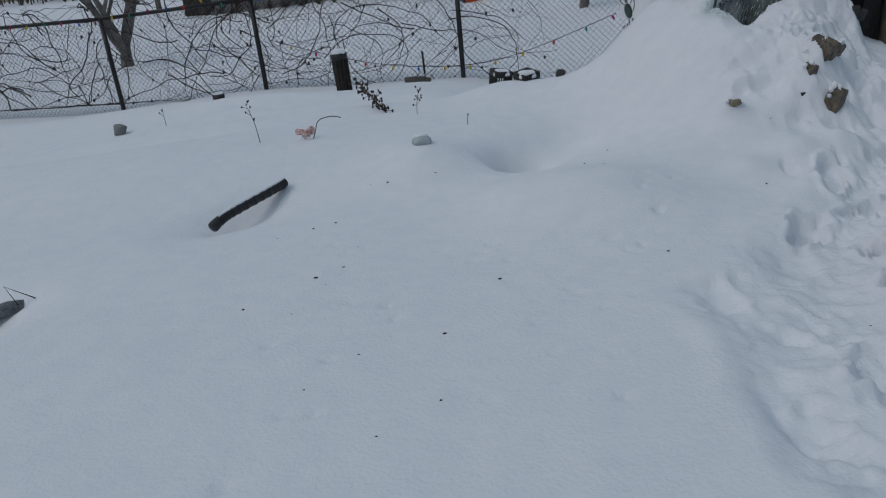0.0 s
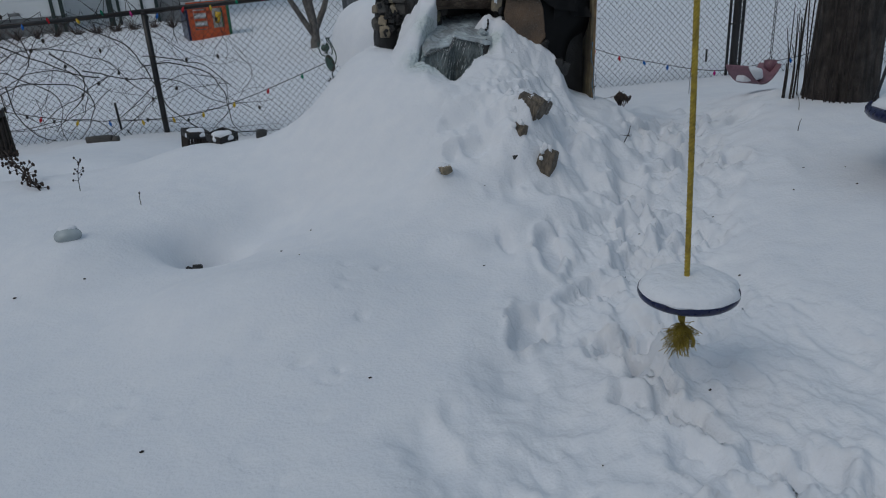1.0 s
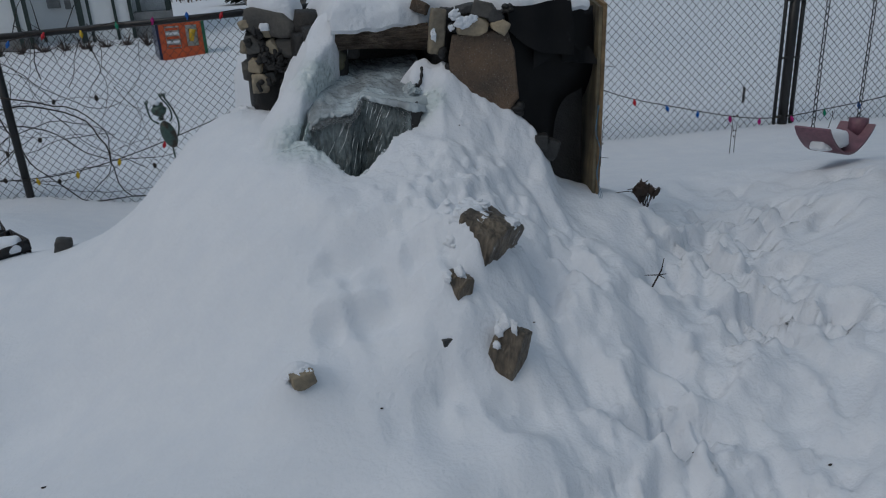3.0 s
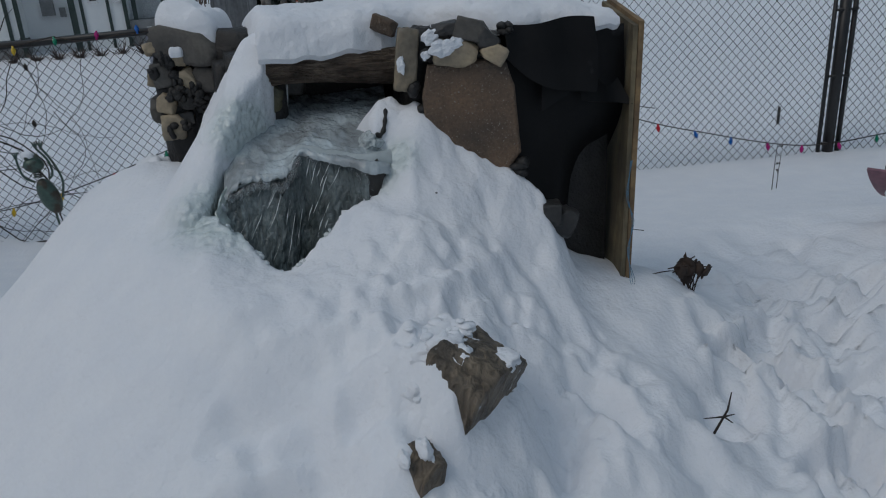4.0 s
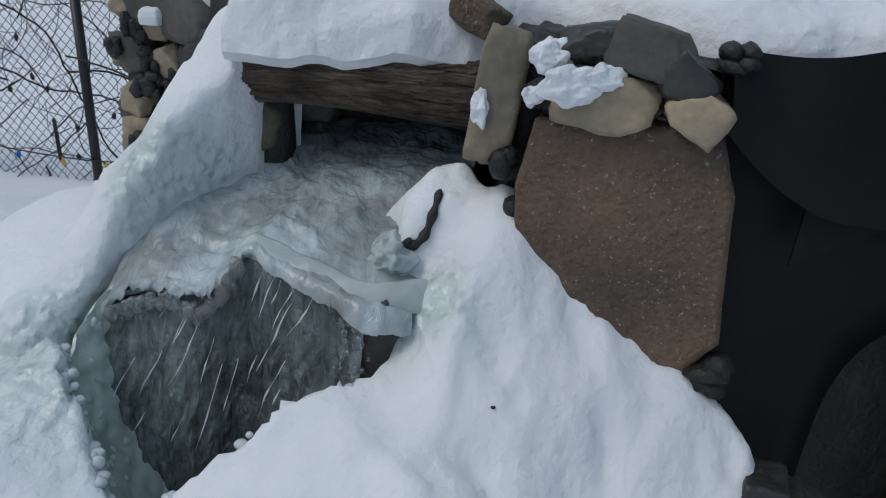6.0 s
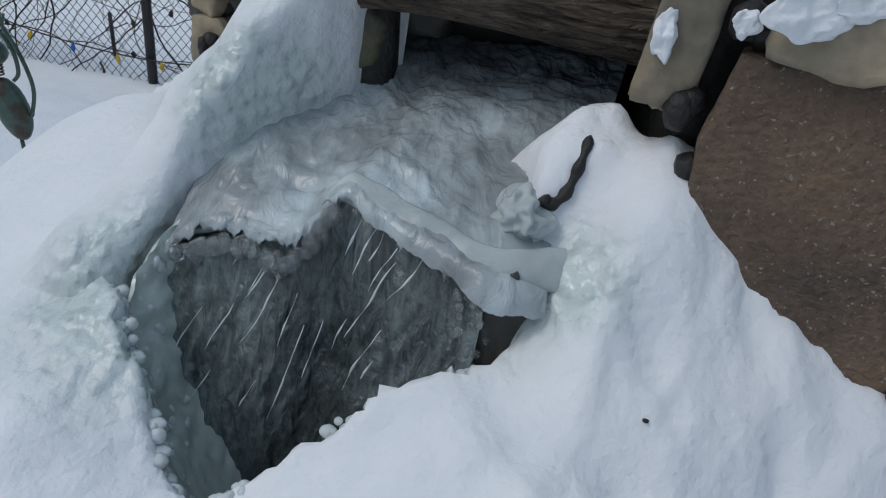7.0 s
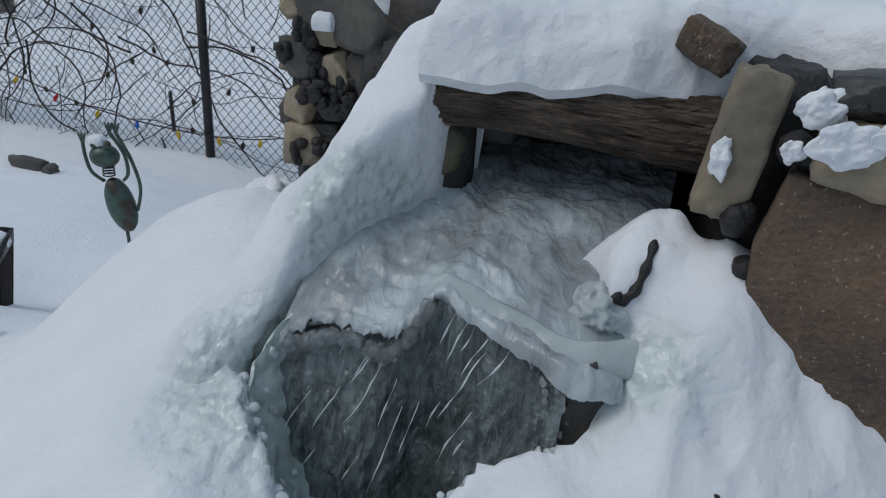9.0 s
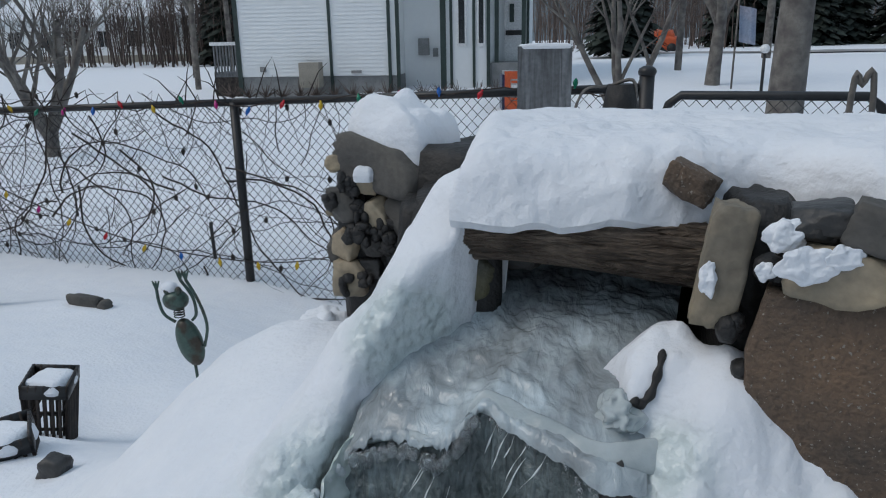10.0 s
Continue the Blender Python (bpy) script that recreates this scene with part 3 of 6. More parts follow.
def pillow(c, half, thick, seed=0, n=26, lump=0.12, power=5.0, tilt=(0.0, 0.0), turned=0.0):
    """A cap of snow with rounded rims, lying at height c.z."""
    g = Geo()
    cs, sn = math.cos(radians(turned)), math.sin(radians(turned))
    top, low = [], []
    for j in range(n + 1):
        r1, r2 = [], []
        for i in range(n + 1):
            u, v = 2 * i / n - 1, 2 * j / n - 1
            u, v = math.copysign(abs(u) ** 0.6, u), math.copysign(abs(v) ** 0.6, v)
            k = (abs(u) ** power + abs(v) ** power) ** (1 / power)
            s = max(abs(u), abs(v)) / k if k > 1e-6 else 1.0
            uu, vv = u * s, v * s
            e = max(abs(u), abs(v))
            w = 1 + 0.10 * noise.noise(Vector((uu * 2.2 + seed, vv * 2.2, seed * 1.7))) * e
            x, y = uu * half[0] * w, vv * half[1] * w
            z = thick * math.sqrt(max(0.0, 1 - e ** 5)) * (1 + lump * noise.noise(Vector((uu * 1.8 - seed, vv * 1.8, seed)))) + tilt[0] * x + tilt[1] * y
            z += 0.004 * noise.noise(Vector((x * 40, y * 40, seed)))
            r1.append((c[0] + x * cs - y * sn, c[1] + x * sn + y * cs, c[2] + z))
            r2.append((c[0] + 0.94 * (x * cs - y * sn), c[1] + 0.94 * (x * sn + y * cs), c[2] - 0.012 + tilt[0] * x + tilt[1] * y))
        top.append(r1)
        low.append(r2)
    g.grid(top).grid([r[::-1] for r in low])
    ring = lambda a: a[0] + [r[-1] for r in a[1:]] + a[-1][-2::-1] + [r[0] for r in a[-2:0:-1]]
    R1, R2 = ring(top), ring(low)
    g.grid([R2 + R2[:1], R1 + R1[:1]])
    return g


# ---- the stone waterfall ----
fountain = thing("stone_waterfall", (2.3, 5.1, 0.5), "stacked stone garden waterfall half buried in snow and ice", "waterfall")
# black masses added behind the facing to block skylight and darken the cavity
for cx, cy, cz, sx, sy, sz, sd in ((2.72, 5.24, 0.78, 0.25, 0.27, 0.36, 1), (2.30, 5.45, 0.85, 0.30, 0.14, 0.30, 2), (2.08, 5.30, 0.90, 0.07, 0.15, 0.20, 3), (2.49, 5.10, 0.90, 0.055, 0.13, 0.24, 4), (2.86, 5.16, 0.70, 0.10, 0.20, 0.40, 5), (2.25, 5.40, 0.98, 0.22, 0.05, 0.13, 6), (2.03, 5.30, 0.95, 0.05, 0.08, 0.13, 7)):
    part("core", rock(Geo(), (cx, cy, cz), (sx, sy, sz), sd, None, 0.3, 0.06, 4), FOAM, fountain, "added black mass that keeps light out of the cavity")
# black box added to shut off the bright gap between liner and plywood
part("backing", Geo().box((2.70, 4.935, 0.25), (2.955, 5.35, 1.08)), FOAM, fountain, "added black box that darkens the gap beside the liner", False)
faces = turn(0, 0, -19)
SLAB = [(2.452, 1.058), (2.54, 1.066), (2.628, 1.058), (2.646, 1.0), (2.658, 0.84), (2.625, 0.79), (2.55, 0.75), (2.47, 0.78), (2.450, 0.88), (2.440, 0.93), (2.437, 0.985)]
edge = [Vector((x, z, 0)) for x, z in SLAB]
edge = [edge[i].lerp(edge[(i + 1) % len(edge)], k / 14) for i in range(len(edge)) for k in range(14)]
mid = Vector((2.545, 0.92, 0))
rows = []
for ring, back in [(j / 40, 0.0) for j in range(39)] + [(0.975, 0.002), (1.0, 0.008), (1.0, 0.035), (0.97, 0.075)]:
    row = []
    for q in edge + edge[:1]:
        p = mid + (q - mid) * ring * (1 + 0.012 * noise.noise(q * 30) + 0.006 * noise.noise(q * 90))
        w = Vector((p.x, 4.908 - 0.345 * (p.x - 2.454), p.y))
        d = back + 0.004 * noise.noise(w * 14) + 0.0022 * noise.noise(w * 45) + 0.004 * max(0, noise.noise(w * 9 + Vector((3, 1, 2))))
        row.append(w + Vector((0.326, 0.946, 0)) * d)
    rows.append(row)
slab = Geo().grid(rows)
part("slab", slab, STONE_BROWN, fountain, "large speckled brown sandstone slab")
for nm, c, s, rot, sd, mt, lb in (
        ("stone", (2.420, 4.968, 1.070), (0.025, 0.03, 0.072), (0, 8, -12), 11, STONE_TAN, "tall yellow-grey stone"),
        ("stone", (2.522, 4.905, 1.083), (0.052, 0.03, 0.030), (0, 8, -19), 12, STONE_TAN, "flat fossil-marked stone"),
        ("stone", (2.606, 4.870, 1.080), (0.030, 0.03, 0.022), (0, 30, -19), 13, STONE_TAN, "pale orange stone"),
        ("stone", (2.560, 4.890, 1.133), (0.040, 0.03, 0.024), (0, 15, -19), 14, STONE_GREY, "grey stone"),
        ("stone", (2.589, 4.868, 1.106), (0.026, 0.02, 0.022), (0, 40, -19), 15, STONE_DARK, "wet dark stone"),
        ("stone", (2.505, 4.920, 1.137), (0.030, 0.03, 0.016), (0, -10, -19), 16, STONE_DARK, "wet dark stone"),
        ("stone", (2.405, 4.965, 1.020), (0.013, 0.02, 0.022), (0, 10, 0), 17, STONE_GREY, "small reddish stone"),
        ("stone", (2.080, 5.195, 1.000), (0.060, 0.05, 0.045), (0, 15, 0), 18, STONE_MOSS, "mossy wet stone"),
        ("stone", (2.160, 5.260, 1.010), (0.050, 0.05, 0.030), (0, 0, 0), 19, STONE_DARK, "wet dark stone"),
        ("stone", (2.398, 5.072, 1.148), (0.031, 0.03, 0.020), (0, 22, -20), 20, STONE_BROWN, "brown stone poking out of the snow"),
        ("stone", (2.745, 4.79, 0.665), (0.03, 0.03, 0.035), (0, 24, -20), 21, STONE_DARK, "wet dark stone"),
        ("stone", (2.715, 4.79, 0.69), (0.022, 0.03, 0.028), (0, 0, -20), 22, STONE_DARK, "wet dark stone")):
    part(nm, rock(Geo(), c, s, sd, turn(*rot), 0.42, 0.12, 4), mt, fountain, lb)
for c, s, sd in (((2.463, 4.925, 1.072), (0.020, 0.02, 0.018), 1), ((2.432, 4.945, 1.000), (0.018, 0.02, 0.020), 2), ((2.448, 4.932, 0.955), (0.014, 0.02, 0.022), 3), ((2.447, 4.925, 0.915), (0.013, 0.02, 0.020), 4), ((2.50, 4.905, 1.120), (0.02, 0.02, 0.013), 5), ((2.565, 4.878, 1.075), (0.012, 0.014, 0.010), 6), ((2.635, 4.865, 1.13), (0.02, 0.03, 0.015), 7), ((2.66, 4.85, 0.80), (0.03, 0.03, 0.02), 8)):
    g = Geo()
    for k in range(4):
        g.blob((c[0] + random.uniform(-0.5, 0.5) * s[0], c[1], c[2] + random.uniform(-0.6, 0.6) * s[2]), [v * random.uniform(0.55, 0.9) for v in s], 2, 0.3, 2.0, sd + k)
    part("foam_bead", g, FOAM, fountain)

# log over the spring
logt = thing("log", (2.26, 5.12, 1.06), "short weathered grey-brown log under a snow cap", "log")
g = Geo()
n, k = 90, 120
rows = []
for i in range(n + 1):
    t = i / n
    c = Vector((2.085 + 0.335 * t, 5.160 - 0.075 * t, 1.062 - 0.006 * t + 0.006 * math.sin(t * 5)))
    row = []
    for j in range(k + 1):
        a = 2 * math.pi * (j % k) / k
        rr = 0.047 * (1 + 0.12 * noise.noise(Vector((t * 2.2, math.cos(a) * 2.4, math.sin(a) * 2.4))) - 0.16 * max(0, noise.noise(Vector((t * 3.5 + 5, math.cos(a) * 8, math.sin(a) * 8)))) - 0.22 * max(0, 0.35 - abs(noise.noise(Vector((t * 2.6 + 0.4 * noise.noise(Vector((t * 5, a, 0))), math.cos(a) * 9, math.sin(a) * 9))))) - 0.08 * abs(noise.noise(Vector((t * 5, math.cos(a) * 22, math.sin(a) * 22)))))
        row.append(c + Vector((0.2 * rr * math.cos(a) * 0.3, -rr * math.cos(a) * 1.05, rr * math.sin(a))))
    rows.append(row)
g.grid(rows)
g.f.append(tuple(range(k)))
g.f.append(tuple(n * (k + 1) + q for q in range(k - 1, -1, -1)))
part("trunk", g, LOG, logt)

# snow on top of the wall
def cap_top(u, v):
    x = 2.085 + 0.86 * u
    yf = 5.085 - 0.02 * math.sin(u * 7) - 0.20 * float(sm(0.42, 0.68, u))
    yb = 5.62 - 0.10 * u
    e = 2 * v - 1
    y = yf + (yb - yf) * v
    edge = min(v / 0.16, (1 - v) / 0.2, (u + 0.004) / 0.07, (1.004 - u) / 0.05, 1.0)
    low = 1.090 + 0.030 * float(sm(0.4, 0.6, u))
    hgt = (1.185 + 0.010 * noise.noise(Vector((x * 3, y * 3, 1))) + 0.02 * math.sin(math.pi * v) - 0.02 * float(sm(0.85, 1, u))) - low
    lip = (0.009 * noise.noise(Vector((x * 8, 0.5, 3))) + 0.003 * noise.noise(Vector((x * 40, 0.5, 9)))) * max(0, 1 - v / 0.1)
    y += -0.012 * math.sin(min(1, edge) * math.pi) + lip + 0.01 * noise.noise(Vector((x * 9, 2.5, v))) * (1 - edge)
    return x, y, low + lip + hgt * math.sqrt(max(0.0, 1 - (1 - edge) ** 2.2)) + 0.003 * noise.noise(Vector((x * 45, y * 45, 7))) + 0.007 * noise.noise(Vector((x * 14, y * 14, 5)))


g = Geo()
rows = [[cap_top(i / 180, (j / 80) ** 1.6) for i in range(181)] for j in range(81)]
rows = [[Vector(p) + Vector((0, -1, 0.6)) * (0.012 * noise.noise(Vector(p) * 8) + 0.005 * noise.noise(Vector(p) * 22) + 0.002 * noise.noise(Vector(p) * 60)) for p in r] for r in rows]
g.grid(rows)
g.grid([[(p[0], p[1] + 0.012, p[2] - 0.012) for p in rows[0]], rows[0]])
g.grid([[(p[0], p[1] + 0.06, p[2] - 0.004) for p in rows[0]], [(p[0], p[1] + 0.012, p[2] - 0.012) for p in rows[0]]])
solo("snow_cover", g, SNOW, "thick soft snow lying on the waterfall wall and log", "snow")

# ridge of snow that frames the stream
RIDGE = [(2.16, 5.20, 1.12), (2.105, 5.165, 1.125), (2.062, 5.135, 1.075), (2.018, 5.105, 1.01), (1.975, 5.08, 0.945), (1.925, 5.045, 0.87), (1.88, 4.99, 0.79), (1.85, 4.92, 0.715), (1.835, 4.84, 0.64)]



def smooth_line(pts, n):
    out = []
    m = len(pts) - 1
    for i in range(n + 1):
        t = i / n * m
        k = min(int(t), m - 1)
        t -= k
        p = [Vector(pts[max(0, min(m, k + d))]) for d in (-1, 0, 1, 2)]
        out.append(0.5 * (2 * p[1] + (p[2] - p[0]) * t + (2 * p[0] - 5 * p[1] + 4 * p[2] - p[3]) * t * t + (3 * p[1] - p[0] - 3 * p[2] + p[3]) * t ** 3))
    return out


line = smooth_line(RIDGE, 70)
sides_ = []
for i in range(71):
    d = line[min(i + 1, 70)] - line[max(i - 1, 0)]
    sides_.append(Vector((-d.y, d.x, 0)).normalized())
rows = []
for i in range(71):
    row = []
    balls = [(-out, -down - 0.012, r * (0.70 + 0.3 * min(1, i / 12)) + 0.016 * i / 70) for out, down, r in ((0.0, 0.0, 0.040), (0.030, 0.045, 0.055), (0.065, 0.11, 0.080), (0.10, 0.20, 0.12))]
    for k in range(65):
        a = 2 * math.pi * (k % 64) / 64
        ca, sa = math.cos(a), math.sin(a)
        o, dn, r = max(balls, key=lambda b: b[0] * ca + b[1] * sa + b[2])
        row.append(line[i] + sides_[i] * (o + r * ca) + Vector((0, 0, dn + r * sa)))
    rows.append(row)
g = Geo().grid(rows)
g.f.append(tuple(range(64)))
g.v = [tuple(Vector(p) + (Vector((noise.noise(Vector(p) * 9), noise.noise(Vector(p) * 9 + Vector((5, 0, 0))), noise.noise(Vector(p) * 9 + Vector((0, 7, 0))))) * 0.016 + Vector((noise.noise(Vector(p) * 27), -noise.noise(Vector(p) * 27 + Vector((3, 0, 0))), noise.noise(Vector(p) * 31))) * 0.006 + Vector((0, 0, noise.noise(Vector(p) * 70))) * 0.002)) for p in g.v]
solo("snow_ridge", g, SNOW_ICE, "rounded ridge of snow curving down beside the icy stream", "snow")

# stream, lip, falling water and ice
water = thing("icy_waterfall", (2.14, 4.95, 0.55), "small waterfall running over grey ice between snow banks", "waterfall")
LIP = [(1.955, 4.965, 0.800), (1.99, 4.962, 0.822), (2.04, 4.952, 0.838), (2.085, 4.935, 0.842), (2.115, 4.942, 0.862), (2.142, 4.950, 0.890), (2.18, 4.93, 0.880), (2.24, 4.90, 0.868), (2.290, 4.876, 0.858), (2.335, 4.885, 0.850)]
lip = smooth_line(LIP, 80)
rows = []
for j in range(121):
    v = j / 120
    row = []
    for i in range(161):
        u = i / 160
        a = Vector((2.06 + 0.38 * u, 5.30, 0.975))
        m = Vector((1.98 + 0.42 * u, 5.10, 0.925 + 0.02 * u))
        b = lip[i // 2].lerp(lip[min(80, i // 2 + 1)], 0.5 * (i % 2))
        p = a * (1 - v) ** 2 + 2 * m * v * (1 - v) + b * v * v
        flow = Vector((p.x * 22 + p.y * 9 + noise.noise(p * 9), p.y * 14 - p.x * 5, 0))
        k = noise.noise(flow) * 0.006 + noise.noise(flow * 1.9 + Vector((7, 0, 0))) * 0.005 + (0.5 - abs(noise.noise(flow * 3.3))) * 0.004 + (0.4 - abs(noise.noise(flow * 6.5))) * 0.0022 - 0.012 * math.exp(-((u - 0.5) / 0.4) ** 2) * (1 - v)
        p.z += k * min(1, 5 * (1 - v) + 0.3) + 0.010 * math.exp(-((u - 0.12) / 0.08) ** 2) * v
        row.append(p)
    rows.append(row)
for j in range(1, 11):
    a = 0.5 * math.pi * j / 10
    row = []
    for i in range(161):
        u = i / 160
        q = lip[i // 2].lerp(lip[min(80, i // 2 + 1)], 0.5 * (i % 2))
        r = 0.010 + 0.010 * float(sm(0.5, 0.9, u)) + 0.004 * noise.noise(q * 40)
        rag = (0.010 * noise.noise(Vector((u * 46, 3, 1))) + 0.006 * noise.noise(Vector((u * 110, 8, 1)))) * (1.0 if u < 0.55 else 0.35) * (j / 10)
        row.append(Vector(rows[120][i]) + Vector((0, -r * math.sin(a), -r * 1.25 * (1 - math.cos(a)) + rag)) + Vector((0, noise.noise(q * 60 + Vector((0, 0, a))) * 0.003, 0)))
    rows.append(row)
part("stream", Geo().grid(rows), STREAM, water, "rippled grey ice under running water")
# ice between the ridge and the stream
rows = []
for j in range(31):
    v = j / 30
    row = []
    for i in range(28, 72):
        c, s = line[min(i, 70)], sides_[min(i, 70)]
        k = float(sm(28, 50, i))
        p = c + s * (0.006 + 0.020 * k + (0.012 + 0.055 * k) * v) - Vector((0, 0, 0.024 + (0.055 + 0.05 * k) * v ** 0.8))
        n = noise.noise(p * 14) * 0.006 + (0.4 - abs(noise.noise(p * 46))) * 0.007 * float(sm(42, 56, i))
        row.append(p + s * n + Vector((0, 0, n * 0.4)))
    rows.append(row)
part("ice_bank", Geo().grid(rows), MILKY, water, "pale bank of ice below the snow ridge")
# smooth tongues of ice grown over the lip
g = Geo().tube(smooth_line([p + Vector((0, 0.004, -0.006)) for p in lip[3:33:3]], 90), [0.001 + 0.0075 * min(1, 0.35 + 1.3 * i / 90) * min(1, (90 - i) / 22) for i in range(91)], 28)
g.v = [tuple(Vector(p) + Vector((noise.noise(Vector(p) * 34), noise.noise(Vector(p) * 34 + Vector((4, 0, 0))), 0.7 * noise.noise(Vector(p) * 30))) * 0.004 + Vector((0, 0, 0.0015 * noise.noise(Vector(p) * 95)))) for p in g.v]
part("ice_tongue", g, MILKY, water, "smooth pale tongue of ice over the lip")
spine = smooth_line([lip[38], lip[44], lip[52], lip[60], lip[68], Vector((2.330, 4.882, 0.862)), Vector((2.365, 4.892, 0.856)), Vector((2.40, 4.908, 0.845))], 110)
rows = []
for i, p in enumerate(spine):
    t = i / 110
    half = 0.005 + 0.011 * float(sm(0.0, 0.35, t)) + 0.012 * float(sm(0.6, 0.9, t))
    row = []
    for k in range(25):
        a = 2 * math.pi * (k % 24) / 24
        q = p + Vector((0.25 * half * math.cos(a), half * (0.55 + 0.85 * math.cos(a)), 0.0075 * math.sin(a) * (1 + 0.5 * t) + 0.010 * math.cos(a) - 0.003))
        row.append(q + Vector((0, 0, 1)) * (0.0035 * noise.noise(q * 32) + 0.0015 * noise.noise(q * 80)) + Vector((0, 0.004 * noise.noise(q * 26 + Vector((5, 0, 0))), 0)))
    rows.append(row)
part("ice_tongue", Geo().grid(rows), MILKY, water, "broad flat tongue of pale ice at the lip")
g = Geo().blob((2.306, 4.940, 0.888), (0.026, 0.036, 0.022), 5, 0.5, 1.1, 7)
g.v = [tuple(Vector(p) + Vector((1, -0.6, 0.8)) * (0.005 * noise.noise(Vector(p) * 48) + 0.003 * noise.noise(Vector(p) * 110))) for p in g.v]
part("ice_knob", g, MILKY, water, "knobbly lump of ice at the stream's edge")
g = Geo()
for i in range(4, 43):
    for q in range(2):
        s = random.uniform(0.003, 0.008)
        g.blob(lip[i] + Vector((random.uniform(-0.004, 0.004), -0.014 + random.uniform(-0.004, 0.006), -0.012 - random.uniform(0, 0.014) - 0.014 * math.exp(-((i - 27) / 7) ** 2))), (s, s * 0.8, s * random.uniform(0.9, 1.8)), 2, 0.1, 2.0, i + q * 50)
tagged(part("frozen_drop", g, CLEAR, water, "clear frozen drops under the lip"), kind="stuff")
for i in (8, 14, 17, 23, 26, 30, 35, 39, 47, 50, 56, 63):
    p = lip[i] + Vector((random.uniform(-0.004, 0.004), -0.012, -0.016))
    ln = random.uniform(0.012, 0.030) * (1.2 if i < 40 else 0.6)
    part("icicle", Geo().tube([p, p + Vector((0.001, 0, -ln * 0.55)), p + Vector((0, 0.001, -ln))], [0.0045, 0.003, 0.0008], 7), CLEAR, water, "short clear icicle")


def fall_at(u, v):
    b = lip[int(u * 70)].lerp(lip[int(u * 70) + 1], u * 70 - int(u * 70))
    x = b.x - (0.055 - 0.03 * u) * v
    return Vector((x, b.y + 0.006 - 0.050 * v ** 0.7, (b.z - 0.014) * (1 - v) + 0.49 * v))


rows = []
for j in range(111):
    v = j / 110
    row = []
    for i in range(161):
        u = i / 160
        p = fall_at(u, v)
        q = Vector((p.x * 24 - p.z * 10, p.z * 6, 2))
        w = noise.noise(q) + 0.6 * (0.4 - abs(noise.noise(Vector((p.x * 60 - p.z * 26, p.z * 14, 5))))) + 0.35 * noise.noise(Vector((p.x * 130 - p.z * 56, p.z * 34, 9)))
        row.append(p + Vector((0, 0.0085 * w * min(1, v * 5), 0)))
    rows.append(row)
part("water_sheet", Geo().grid(rows), FALL, water, "thin sheet of falling water over dark rock")
g = Geo()
for k in range(22):
    u = random.choice((random.uniform(0.5, 0.9), random.uniform(0.15, 0.95)))
    v0 = random.uniform(0, 0.6) if k % 3 else 0.02
    v1 = v0 + random.uniform(0.06, 0.30)
    pts, rad = [], []
    for j in range(16):
        v = v0 + (v1 - v0) * j / 15
        p = fall_at(max(0.02, min(0.97, u - 0.34 * (v - v0) + 0.016 * noise.noise(Vector((k, v * 7, 1))))), v) + Vector((0.001 * noise.noise(Vector((k, v * 22, 8))), -0.006, 0))
        pts.append(p)
        rad.append(0.0002 + 0.0019 * max(0, noise.noise(Vector((k * 3.1, v * 16, 4))) + 0.25) * math.sin(math.pi * (j + 0.5) / 16))
    g.tube(pts, rad, 5)
tagged(part("water_strand", g, FOAMY, water, "bright strands of falling water"), kind="stuff")
# pool in the hollow
g = Geo()
g.grid([[(1.86 + 0.48 * i / 20, 4.70 + 0.30 * j / 14, 0.545 + 0.003 * noise.noise(Vector((i * 0.6, j * 0.6, 0)))) for i in range(21)] for j in range(15)])
part("pool", g, POOL, water, "dark pool at the foot of the fall")
# dark wet rock at the side of the fall
part("wet_rock", rock(Geo(), (2.288, 4.905, 0.71), (0.028, 0.030, 0.15), 31, turn(0, 6, 0), 0.5, 0.2, 4), STONE_DARK, water, "dark wet rock beaded with ice")
g = Geo()
for k in range(90):
    x, z = 2.255 + random.uniform(0, 0.035), random.uniform(0.70, 0.84)
    s = random.uniform(0.0015, 0.005)
    g.blob((x, 4.872 + random.uniform(-0.006, 0.012), z), (s, s, s * 1.2), 1, 0.1, 2, k)
tagged(part("ice_bead", g, CLEAR, water, "clear beads of ice"), kind="stuff")
RIM = smooth_line([(1.915, 4.923, 0), (1.94, 4.885, 0), (1.992, 4.818, 0), (2.03, 4.767, 0), (2.054, 4.755, 0), (2.086, 4.760, 0), (2.119, 4.776, 0), (2.163, 4.803, 0), (2.236, 4.826, 0), (2.285, 4.850, 0)], 120)
g = Geo()
for i, p in enumerate(RIM):
    z = gz(p.x + (0.012 if i > 60 else -0.014), p.y - 0.016)
    for q in range(2 if i < 50 else random.choice((0, 1, 1, 2))):
        s = random.uniform(0.003, 0.009) * (1.0 if i < 50 else 0.85)
        g.blob((p.x + random.uniform(-0.006, 0.008), p.y + random.uniform(-0.008, 0.006), z - random.uniform(0.004, 0.04 if i < 50 else 0.016)), (s * random.uniform(0.8, 1.5), s, s * random.uniform(0.7, 1.2)), 3, 0.12, 2.0, i * 3 + q)
tagged(part("rim_ice", g, RIMICE, water, "knobbly ice along the snow rim"), kind="stuff")
RIM_TOP = smooth_line([(1.985, 4.995, 0.835), (1.945, 4.965, 0.80), (1.925, 4.925, 0.752), (1.93, 4.885, 0.705), (1.965, 4.835, 0.672), (2.02, 4.772, 0.655)], 60)
